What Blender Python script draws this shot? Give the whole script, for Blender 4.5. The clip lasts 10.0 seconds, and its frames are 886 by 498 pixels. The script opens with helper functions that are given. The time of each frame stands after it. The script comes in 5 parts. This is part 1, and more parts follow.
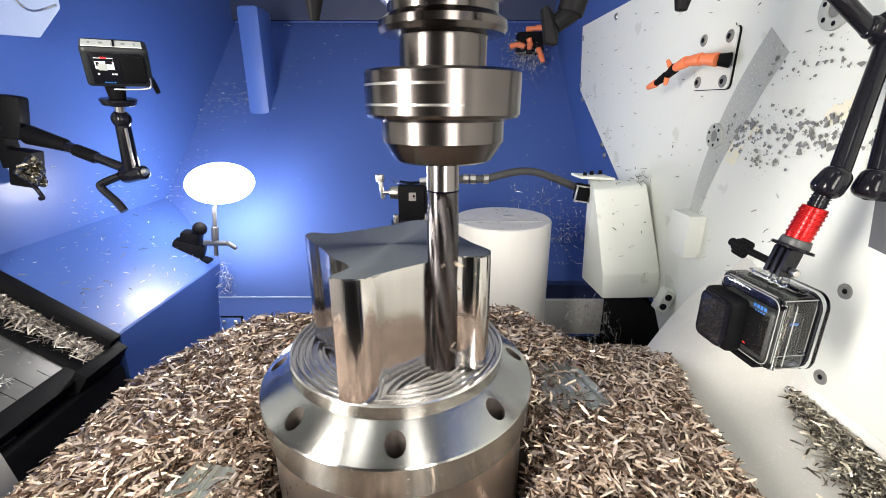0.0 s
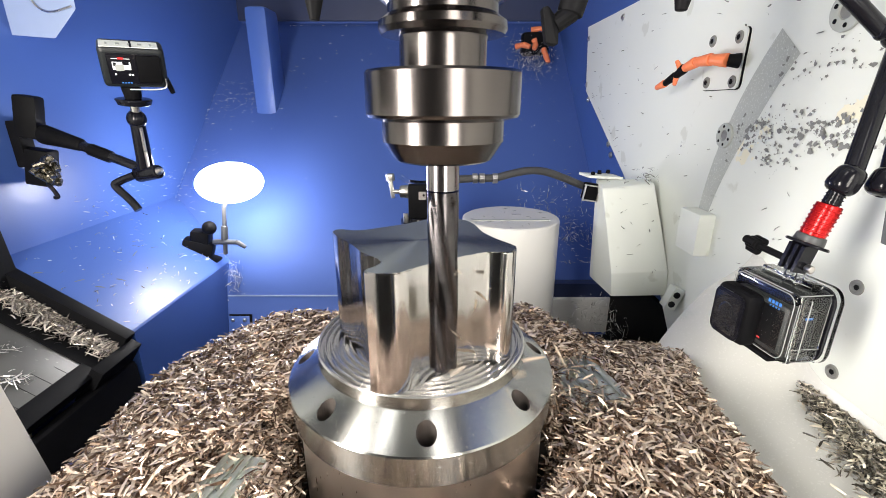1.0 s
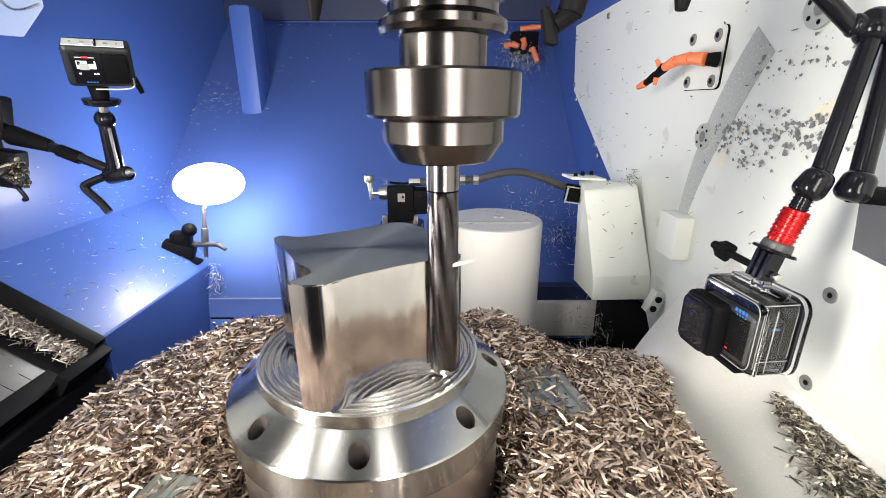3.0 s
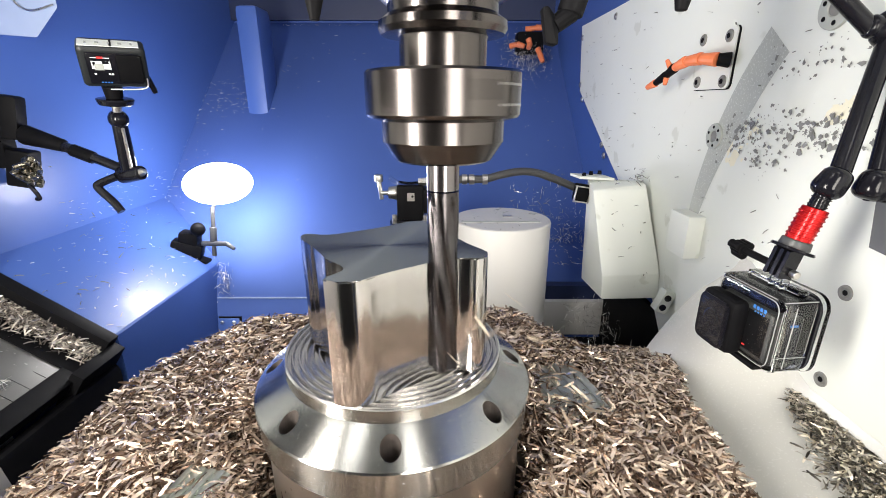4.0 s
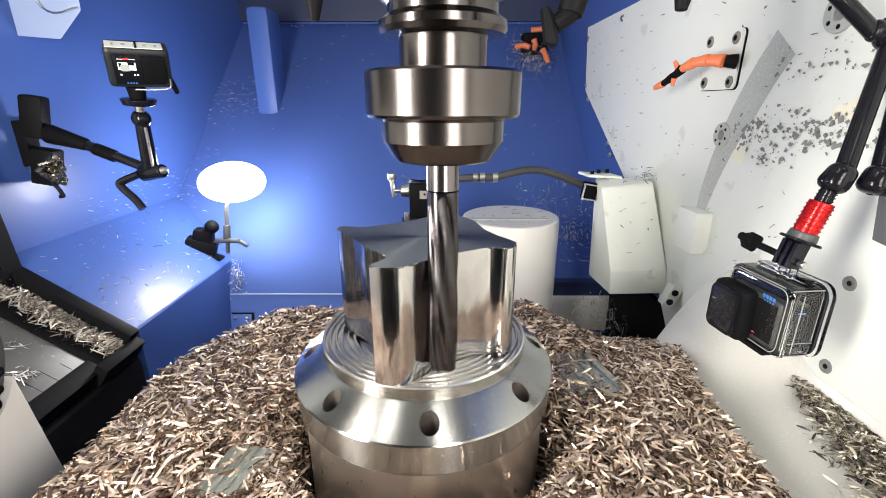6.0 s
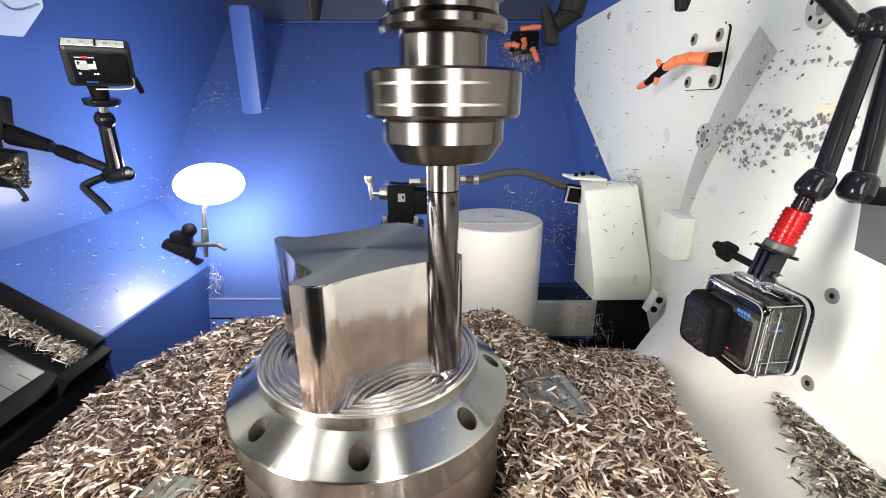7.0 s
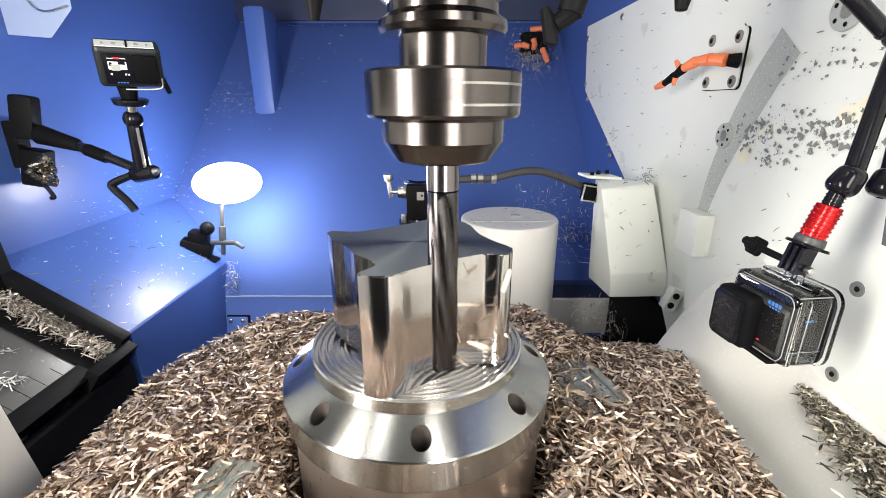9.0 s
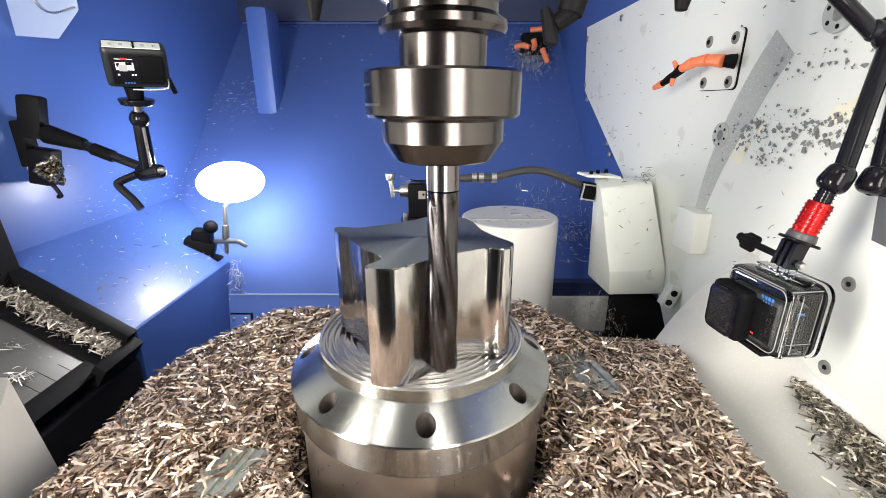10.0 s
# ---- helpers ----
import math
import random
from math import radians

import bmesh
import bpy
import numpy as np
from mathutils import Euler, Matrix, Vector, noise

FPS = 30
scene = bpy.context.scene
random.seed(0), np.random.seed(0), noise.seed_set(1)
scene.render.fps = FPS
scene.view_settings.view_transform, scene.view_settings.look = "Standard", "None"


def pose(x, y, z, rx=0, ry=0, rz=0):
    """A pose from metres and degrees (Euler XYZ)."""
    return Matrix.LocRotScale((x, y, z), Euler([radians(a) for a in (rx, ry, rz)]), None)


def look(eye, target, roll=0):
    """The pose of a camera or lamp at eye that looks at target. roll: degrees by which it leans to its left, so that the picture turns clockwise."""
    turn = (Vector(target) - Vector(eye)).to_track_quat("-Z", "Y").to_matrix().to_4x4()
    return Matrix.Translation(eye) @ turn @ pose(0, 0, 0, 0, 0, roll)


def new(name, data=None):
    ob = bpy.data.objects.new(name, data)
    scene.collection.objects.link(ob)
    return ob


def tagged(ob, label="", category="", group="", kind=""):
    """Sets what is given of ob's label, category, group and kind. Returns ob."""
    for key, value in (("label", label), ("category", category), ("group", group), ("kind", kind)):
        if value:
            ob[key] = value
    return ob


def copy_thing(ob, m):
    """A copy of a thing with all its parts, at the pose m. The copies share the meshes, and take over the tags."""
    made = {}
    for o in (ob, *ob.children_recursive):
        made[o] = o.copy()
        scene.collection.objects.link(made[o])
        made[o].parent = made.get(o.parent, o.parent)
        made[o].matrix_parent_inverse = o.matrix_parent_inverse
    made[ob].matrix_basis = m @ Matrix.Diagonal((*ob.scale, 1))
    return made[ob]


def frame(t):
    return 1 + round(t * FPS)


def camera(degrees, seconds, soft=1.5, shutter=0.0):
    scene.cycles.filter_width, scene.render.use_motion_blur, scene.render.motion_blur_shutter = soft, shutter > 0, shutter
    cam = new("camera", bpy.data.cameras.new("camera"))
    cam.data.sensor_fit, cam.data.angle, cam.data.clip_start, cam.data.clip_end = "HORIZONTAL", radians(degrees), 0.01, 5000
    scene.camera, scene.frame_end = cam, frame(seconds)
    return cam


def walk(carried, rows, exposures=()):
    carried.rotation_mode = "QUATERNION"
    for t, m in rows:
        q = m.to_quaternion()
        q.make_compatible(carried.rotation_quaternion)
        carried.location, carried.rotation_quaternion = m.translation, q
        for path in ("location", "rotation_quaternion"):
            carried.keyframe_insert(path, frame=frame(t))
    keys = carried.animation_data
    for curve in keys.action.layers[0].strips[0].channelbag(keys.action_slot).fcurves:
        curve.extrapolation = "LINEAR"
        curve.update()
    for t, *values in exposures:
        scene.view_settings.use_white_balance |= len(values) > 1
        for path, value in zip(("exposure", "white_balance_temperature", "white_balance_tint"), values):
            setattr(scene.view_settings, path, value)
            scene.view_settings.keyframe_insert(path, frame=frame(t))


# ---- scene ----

# One unit of the plan is U metres; the eye stands EYE above the chamber floor.
U, EYE = 0.14, 0.72


def P(x, y, z):
    """A place of the plan, in metres."""
    return Vector((x * U, y * U, EYE + z * U))


# ---- camera: it rides on the spindle head and slides level with it ----
PATH = [
    (0.0, 0.0, 0.0), (0.5, -0.0451, -0.0268), (1.0, -0.0942, -0.0459), (1.2, -0.112, -0.055), (1.4, -0.128, -0.068),
    (1.5, -0.1345, -0.0744), (1.6, -0.1363, -0.084), (1.7, -0.134, -0.0965), (1.8, -0.1265, -0.105), (1.9, -0.116, -0.107),
    (2.0, -0.1064, -0.102), (2.1, -0.0899, -0.0944), (2.2, -0.0265, -0.0527), (2.3, 0.0484, -0.006), (2.4, 0.0703, 0.0100),
    (2.5, 0.0770, 0.0137), (2.6, 0.0878, 0.0190), (2.7, 0.0973, 0.0243), (2.9, 0.1060, 0.0320), (3.0, 0.1040, 0.0430),
    (3.1, 0.0990, 0.0500), (3.2, 0.0910, 0.0520), (3.4, 0.0720, 0.0480), (3.6, 0.0520, 0.0400), (3.8, 0.0317, 0.0288),
    (4.0, 0.0127, 0.0167), (4.5, -0.0314, -0.0123), (5.0, -0.0794, -0.0342), (5.2, -0.0980, -0.0425), (5.4, -0.1140, -0.0560),
    (5.5, -0.1215, -0.0640), (5.6, -0.1265, -0.0740), (5.7, -0.1265, -0.0860), (5.8, -0.1210, -0.0940), (5.9, -0.1120, -0.0965),
    (6.0, -0.1020, -0.0930), (6.1, -0.0890, -0.0860), (6.2, -0.0520, -0.0650), (6.3, 0.0037, -0.0302), (6.4, 0.0560, 0.0070),
    (6.5, 0.0678, 0.0130), (6.6, 0.0790, 0.0190), (6.7, 0.0884, 0.0250), (6.8, 0.0965, 0.0300), (6.9, 0.1010, 0.0370),
    (7.0, 0.1004, 0.0492), (7.1, 0.0978, 0.0580), (7.2, 0.0895, 0.0598), (7.4, 0.0690, 0.0560), (7.5, 0.0580, 0.0520),
    (8.0, 0.0138, 0.0259), (8.5, -0.0301, -0.0026), (9.0, -0.0778, -0.0251), (9.4, -0.1100, -0.0480), (9.5, -0.1165, -0.0558),
    (9.6, -0.1182, -0.0655), (9.7, -0.1160, -0.0758), (9.8, -0.1087, -0.0830), (9.9, -0.0995, -0.0850), (10.0, -0.0904, -0.0844),
]


def slide(t):
    """How far the head has slid at t seconds, in plan units: a smooth run through PATH."""
    k = max(0, min(len(PATH) - 2, sum(1 for r in PATH if r[0] <= t) - 1))
    a, b = PATH[k], PATH[k + 1]
    before, after = PATH[max(0, k - 1)], PATH[min(len(PATH) - 1, k + 2)]
    h = b[0] - a[0]
    s = min(1.0, max(0.0, (t - a[0]) / h))
    out = []
    for i in (1, 2):
        m0 = (b[i] - before[i]) / (b[0] - before[0]) * h
        m1 = (after[i] - a[i]) / (after[0] - a[0]) * h
        out.append((2 * s**3 - 3 * s**2 + 1) * a[i] + (s**3 - 2 * s**2 + s) * m0 + (3 * s**2 - 2 * s**3) * b[i] + (s**3 - s**2) * m1)
    return out


PITCH = 18.4
cam = camera(90.3, 10.0, soft=0.65, shutter=0.35)
walk(cam, [(i / 15, pose(*P(*slide(i / 15), 0), 90 - PITCH, 0, 0)) for i in range(151)])

CENTRE = (-0.182, 1.57)  # axis of the workpiece

# ---- light: an LED work lamp at the back, unseen lamps added behind and above ----
world = bpy.data.worlds.new("world")
scene.world = world
world.use_nodes = True
world.node_tree.nodes["Background"].inputs[0].default_value = (0.8, 0.8, 0.8, 1)
world.node_tree.nodes["Background"].inputs[1].default_value = 0.012


def area_lamp(name, eye, target, width, height, watts, colour):
    data = bpy.data.lights.new(name, "AREA")
    data.shape, data.size, data.size_y, data.energy, data.color = "RECTANGLE", width, height, watts, colour
    ob = new(name, data)
    ob.matrix_world = look(eye, target)
    return ob


# (x, y, z, width, height, watts, aim): unseen tall panels added at the door side, one to each side of the head
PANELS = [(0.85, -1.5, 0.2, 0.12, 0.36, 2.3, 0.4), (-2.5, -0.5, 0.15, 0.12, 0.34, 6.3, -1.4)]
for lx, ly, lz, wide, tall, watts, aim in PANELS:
    area_lamp("unseen_panel_lamp", P(lx, ly, lz), P(aim, 1.8, lz), wide, tall, watts, (1.0, 0.945, 0.865))
# Unseen overhead lamps, added to draw bright streaks on the flange.
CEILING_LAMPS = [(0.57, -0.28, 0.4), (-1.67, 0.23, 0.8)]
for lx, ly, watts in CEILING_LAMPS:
    area_lamp("unseen_overhead_light", P(lx, ly, 3.88), P(CENTRE[0], CENTRE[1], -1.0), 0.10, 0.30, watts, (1.0, 0.97, 0.93))


# ---- materials ----
def nodes_of(name):
    m = bpy.data.materials.new(name)
    m.use_nodes = True
    n = m.node_tree.nodes
    return m, n, m.node_tree.links, n["Principled BSDF"]


def surface(name, low, high, rough=(0.4, 0.6), metal=0.0, scale=40.0, stretch=(1, 1, 1), bump=0.1, fine=400.0, spots=None, coat=0.0, vary=0.0, gleam=0.5, turned=0.0):
    """A painted, metal or plastic surface: two scales of noise in colour, gloss and relief. spots: (colour, scale, amount)."""
    m, n, l, b = nodes_of(name)
    co = n.new("ShaderNodeTexCoord")
    mp = n.new("ShaderNodeMapping")
    mp.inputs["Scale"].default_value = stretch
    l.new(co.outputs["Object"], mp.inputs[0])
    big, small = n.new("ShaderNodeTexNoise"), n.new("ShaderNodeTexNoise")
    big.inputs["Scale"].default_value, big.inputs["Detail"].default_value = scale, 6
    small.inputs["Scale"].default_value, small.inputs["Detail"].default_value = fine, 4
    for t in (big, small):
        l.new(mp.outputs[0], t.inputs["Vector"])
    ramp = n.new("ShaderNodeMix")
    ramp.data_type = "RGBA"
    ramp.inputs[6].default_value, ramp.inputs[7].default_value = (*low, 1), (*high, 1)
    l.new(big.outputs[0], ramp.inputs[0])
    colour = ramp.outputs[2]
    if spots:
        tint, sc, amount = spots
        sp = n.new("ShaderNodeTexNoise")
        sp.inputs["Scale"].default_value, sp.inputs["Detail"].default_value = sc, 8
        l.new(co.outputs["Object"], sp.inputs["Vector"])
        cut = n.new("ShaderNodeMapRange")
        cut.inputs[1].default_value, cut.inputs[2].default_value = 1 - amount, 1.04 - amount
        l.new(sp.outputs[0], cut.inputs[0])
        mix = n.new("ShaderNodeMix")
        mix.data_type = "RGBA"
        mix.inputs[7].default_value = (*tint, 1)
        l.new(cut.outputs[0], mix.inputs[0])
        l.new(colour, mix.inputs[6])
        colour = mix.outputs[2]
    if vary:
        info = n.new("ShaderNodeObjectInfo")
        hue = n.new("ShaderNodeHueSaturation")
        rng = n.new("ShaderNodeMapRange")
        rng.inputs[3].default_value, rng.inputs[4].default_value = 1 - vary, 1 + vary
        l.new(info.outputs["Random"], rng.inputs[0])
        l.new(rng.outputs[0], hue.inputs["Value"])
        l.new(colour, hue.inputs["Color"])
        colour = hue.outputs[0]
    l.new(colour, b.inputs["Base Color"])
    gloss = n.new("ShaderNodeMapRange")
    gloss.inputs[3].default_value, gloss.inputs[4].default_value = rough
    l.new(small.outputs[0], gloss.inputs[0])
    l.new(gloss.outputs[0], b.inputs["Roughness"])
    b.inputs["Metallic"].default_value = metal
    b.inputs["Coat Weight"].default_value = coat
    b.inputs["Specular IOR Level"].default_value = gleam
    if turned:
        lay = n.new("ShaderNodeTangent")
        lay.direction_type, lay.axis = "RADIAL", "Z"
        b.inputs["Anisotropic"].default_value = turned
        b.inputs["Anisotropic Rotation"].default_value = 0.25
        l.new(lay.outputs[0], b.inputs["Tangent"])
    if bump:
        bp = n.new("ShaderNodeBump")
        bp.inputs["Strength"].default_value, bp.inputs["Distance"].default_value = bump, 0.001
        l.new(small.outputs[0], bp.inputs["Height"])
        l.new(bp.outputs[0], b.inputs["Normal"])
    return m


def chip_metal(name, low, high, rough=0.32, metal=0.85):
    m, n, l, b = nodes_of(name)
    geo = n.new("ShaderNodeNewGeometry")
    ramp = n.new("ShaderNodeValToRGB")
    e = ramp.color_ramp.elements
    e[0].color, e[1].color = (*low, 1), (*high, 1)
    e[0].position, e[1].position = 0.20, 0.85
    l.new(geo.outputs["Random Per Island"], ramp.inputs[0])
    l.new(ramp.outputs[0], b.inputs["Base Color"])
    b.inputs["Metallic"].default_value, b.inputs["Roughness"].default_value = metal, rough
    return m


def glass(name, colour=(1, 1, 1), rough=0.02):
    m, n, l, b = nodes_of(name)
    b.inputs["Base Color"].default_value = (*colour, 1)
    b.inputs["Roughness"].default_value = rough
    b.inputs["Transmission Weight"].default_value, b.inputs["IOR"].default_value = 1.0, 1.42
    return m


def glow(name, colour, strength):
    m, n, l, b = nodes_of(name)
    b.inputs["Base Color"].default_value = (*colour, 1)
    b.inputs["Emission Color"].default_value = (*colour, 1)
    b.inputs["Emission Strength"].default_value = strength
    return m


BLUE = surface("blue_enamel", (0.052, 0.110, 0.36), (0.064, 0.128, 0.40), (0.35, 0.48), scale=6, bump=0.03, fine=900, coat=0.05, gleam=0.36)
FIXTURE = surface("pale_lamp_housing", (0.30, 0.38, 0.58), (0.38, 0.46, 0.66), (0.2, 0.3), scale=20, bump=0.03)
MATT_BLUE = surface("matt_blue_enamel", (0.052, 0.102, 0.335), (0.063, 0.118, 0.372), (0.62, 0.76), scale=6, bump=0.03, fine=900, gleam=0.3)
WHITE = surface("white_paint", (0.745, 0.772, 0.725), (0.80, 0.825, 0.775), (0.42, 0.58), scale=8, bump=0.04, fine=700, spots=((0.66, 0.68, 0.62), 25, 0.36))
CAST = surface("cream_casting_paint", (0.71, 0.695, 0.67), (0.77, 0.755, 0.73), (0.24, 0.36), scale=14, bump=0.0, fine=600)
BEIGE = surface("pinkish_casting_paint", (0.57, 0.565, 0.535), (0.64, 0.635, 0.60), (0.20, 0.32), scale=14, bump=0.02, fine=600, spots=((0.54, 0.56, 0.52), 18, 0.38))
STEEL = surface("turned_steel", (0.58, 0.555, 0.53), (0.66, 0.635, 0.605), (0.22, 0.36), 1.0, scale=30, bump=0.03, fine=500)
TURNED = surface("fine_turned_steel", (0.37, 0.37, 0.355), (0.53, 0.525, 0.505), (0.15, 0.33), 1.0, scale=45, bump=0.012, fine=900, turned=0.95)
MIRROR = surface("milled_bright_steel", (0.46, 0.44, 0.435), (0.60, 0.575, 0.565), (0.07, 0.17), 1.0, scale=25, stretch=(6, 6, 0.6), bump=0.03, fine=300)
# Teal tint and stretched streaks in the colour stand for reflections.
TOP = surface("faced_steel", (0.38, 0.42, 0.43), (0.62, 0.68, 0.67), (0.16, 0.26), 1.0, scale=18, stretch=(3, 0.4, 1), bump=0.0, fine=500, turned=0.92)
HOLDER = surface("ground_holder_steel", (0.078, 0.068, 0.066), (0.130, 0.117, 0.113), (0.15, 0.27), 1.0, scale=60, bump=0.01, fine=900)
CARBIDE = surface("dark_carbide", (0.055, 0.050, 0.052), (0.125, 0.115, 0.12), (0.14, 0.26), 1.0, scale=120, bump=0.03, fine=900)
RINGS = surface("stepped_milled_steel", (0.66, 0.65, 0.64), (0.80, 0.79, 0.77), (0.20, 0.30), 1.0, scale=60, bump=0.0, fine=300)
SHANK = surface("ground_shank_steel", (0.15, 0.135, 0.14), (0.21, 0.19, 0.19), (0.16, 0.24), 1.0, scale=120, bump=0.0)
DARK = surface("dark_grey_enamel", (0.05, 0.052, 0.055), (0.07, 0.072, 0.075), (0.35, 0.5), scale=10, bump=0.05)
NAVY = surface("dark_navy_sheet", (0.012, 0.022, 0.07), (0.02, 0.032, 0.09), (0.4, 0.55), scale=10, bump=0.05)
RUBBER = surface("dark_hose_rubber", (0.03, 0.03, 0.032), (0.06, 0.06, 0.062), (0.35, 0.5), scale=80, bump=0.3, fine=900)
# Speckled grey for the shadow strip painted along the cheek's rim.
SHADOW_BAND = surface("shadow_band", (0.39, 0.41, 0.38), (0.50, 0.52, 0.485), (0.35, 0.5), scale=30, bump=0.15, fine=500, spots=((0.60, 0.625, 0.585), 620, 0.43))
# Steel darkened in its colour for the dim inside of the bolt holes.
BORE = surface("shaded_bore_steel", (0.22, 0.19, 0.175), (0.34, 0.30, 0.28), (0.3, 0.45), 0.9, scale=200, bump=0.2)
GREY = surface("grey_rubbed_paint", (0.36, 0.38, 0.36), (0.48, 0.50, 0.47), (0.35, 0.5), scale=30, bump=0.15, fine=500)
BLACK = surface("black_plastic", (0.004, 0.004, 0.005), (0.009, 0.009, 0.010), (0.42, 0.62), scale=60, bump=0.05, fine=900, gleam=0.05)
GLOSSY = surface("black_anodised", (0.006, 0.006, 0.009), (0.010, 0.010, 0.014), (0.10, 0.20), scale=40, bump=0.02, fine=600, gleam=0.28)
CHIP = chip_metal("steel_chip", (0.12, 0.074, 0.050), (1.0, 0.825, 0.68), 0.27, 0.64)
TRAY_CHIP = chip_metal("tray_chip", (0.20, 0.17, 0.15), (0.95, 0.88, 0.80), 0.3, 0.5)
THROWN = chip_metal("fresh_chip", (0.78, 0.66, 0.53), (0.78, 0.66, 0.53), 0.32, 0.7)
SILVER_CHIP = chip_metal("bright_chip", (0.34, 0.33, 0.31), (0.95, 0.94, 0.92), 0.3, 0.45)


# ---- building helpers ----
WORLD = {}


def thing(name, at, label, category, group="", kind=""):
    ob = new(name)
    ob.empty_display_size = 0.01
    ob.location = at
    WORLD[ob] = Vector(at)
    return tagged(ob, label, category, group, kind)


def part(name, bm, material, parent=None, label="", smooth=True, sharp=24):
    """Links a bmesh built in the world's metres as one mesh object, under a thing or under a part."""
    bmesh.ops.recalc_face_normals(bm, faces=bm.faces)
    lo = Vector([min(v.co[i] for v in bm.verts) for i in range(3)])
    hi = Vector([max(v.co[i] for v in bm.verts) for i in range(3)])
    at = Vector(((lo.x + hi.x) / 2, (lo.y + hi.y) / 2, lo.z))
    bm.transform(Matrix.Translation(-at))
    for f in bm.faces:
        f.smooth = smooth
    if smooth:
        for e in bm.edges:
            if len(e.link_faces) == 2 and e.calc_face_angle(0) > radians(sharp):
                e.smooth = False
    me = bpy.data.meshes.new(name)
    bm.to_mesh(me)
    bm.free()
    me.materials.append(material)
    ob = new(name, me)
    WORLD[ob] = at
    ob.location = at - (WORLD[parent] if parent else Vector())
    ob.parent = parent
    return tagged(ob, label)


def solid(name, bm, material, label, category, kind="", group="", smooth=True):
    return tagged(part(name, bm, material, smooth=smooth), label, category, group, kind)


def block(size, m, bevel=0.0, segments=2, bm=None):
    """A box of that size in metres, centred on the pose m."""
    one = bmesh.new()
    bmesh.ops.create_cube(one, size=1)
    bmesh.ops.scale(one, vec=size, verts=one.verts)
    if bevel:
        bmesh.ops.bevel(one, geom=one.edges[:], offset=bevel, segments=segments, affect="EDGES", profile=0.6)
    one.transform(m)
    return merged(bm, one)


def merged(bm, one):
    if bm is None:
        return one
    me = bpy.data.meshes.new("joined")
    one.to_mesh(me)
    one.free()
    bm.from_mesh(me)
    bpy.data.meshes.remove(me)
    return bm


def lathe(profile, m=Matrix(), seg=48, bm=None):
    """Turns a profile of (radius, height) round the pose's z axis. A radius of 0 closes it."""
    one = bmesh.new()
    rings = []
    for r, z in profile:
        if r <= 1e-7:
            rings.append([one.verts.new((0, 0, z))])
        else:
            rings.append([one.verts.new((r * math.cos(2 * math.pi * i / seg), r * math.sin(2 * math.pi * i / seg), z)) for i in range(seg)])
    for a, b in zip(rings, rings[1:]):
        for i in range(seg):
            j = (i + 1) % seg
            face = [a[i % len(a)], a[j % len(a)], b[j % len(b)], b[i % len(b)]]
            face = [v for k, v in enumerate(face) if v not in face[:k]]
            if len(face) > 2:
                one.faces.new(face)
    one.transform(m)
    return merged(bm, one)


def between(a, b):
    """A pose at a whose z axis points at b."""
    a, b = Vector(a), Vector(b)
    return Matrix.Translation(a) @ (b - a).to_track_quat("Z", "Y").to_matrix().to_4x4()


def rod(a, b, r0, r1=None, seg=16, round_end=0.0, bm=None):
    """A round bar from a to b, closed at both ends."""
    r1 = r0 if r1 is None else r1
    n, e = (Vector(b) - Vector(a)).length, round_end
    bend = [radians(22.5 * k) for k in range(5)]
    low = [(r0 - e + e * math.sin(a), e - e * math.cos(a)) for a in bend]
    high = [(r1 - e + e * math.cos(a), n - e + e * math.sin(a)) for a in bend]
    prof = [(0, 0), *low, *high, (0, n)] if e else [(0, 0), (r0, 0), (r1, n), (0, n)]
    return lathe(prof, between(a, b), seg, bm)


def ball(at, r, bm=None, seg=16, squash=1.0):
    one = bmesh.new()
    bmesh.ops.create_uvsphere(one, u_segments=seg, v_segments=seg // 2 + 2, radius=r)
    one.transform(Matrix.Translation(at) @ Matrix.Diagonal((1, 1, squash, 1)))
    return merged(bm, one)


def tube(points, r, seg=12, bm=None, steps=6):
    """A bent pipe through the points."""
    pts = [Vector(p) for p in points]
    run = []
    for i in range(len(pts) - 1):
        a, b, c, d = pts[max(0, i - 1)], pts[i], pts[i + 1], pts[min(len(pts) - 1, i + 2)]
        for k in range(steps):
            s = k / steps
            run.append(0.5 * (2 * b + (c - a) * s + (2 * a - 5 * b + 4 * c - d) * s * s + (3 * b - a - 3 * c + d) * s**3))
    run.append(pts[-1])
    one = bmesh.new()
    rings = []
    side = Vector((0.3, 0.2, 1)).normalized()
    for i, p in enumerate(run):
        way = (run[min(i + 1, len(run) - 1)] - run[max(i - 1, 0)]).normalized()
        side = (side - way * side.dot(way)).normalized()
        other = way.cross(side)
        rings.append([one.verts.new(p + r * (math.cos(2 * math.pi * k / seg) * side + math.sin(2 * math.pi * k / seg) * other)) for k in range(seg)])
    for a, b in zip(rings, rings[1:]):
        for k in range(seg):
            one.faces.new((a[k], a[(k + 1) % seg], b[(k + 1) % seg], b[k]))
    one.faces.new(rings[0][::-1])
    one.faces.new(rings[-1])
    return merged(bm, one)


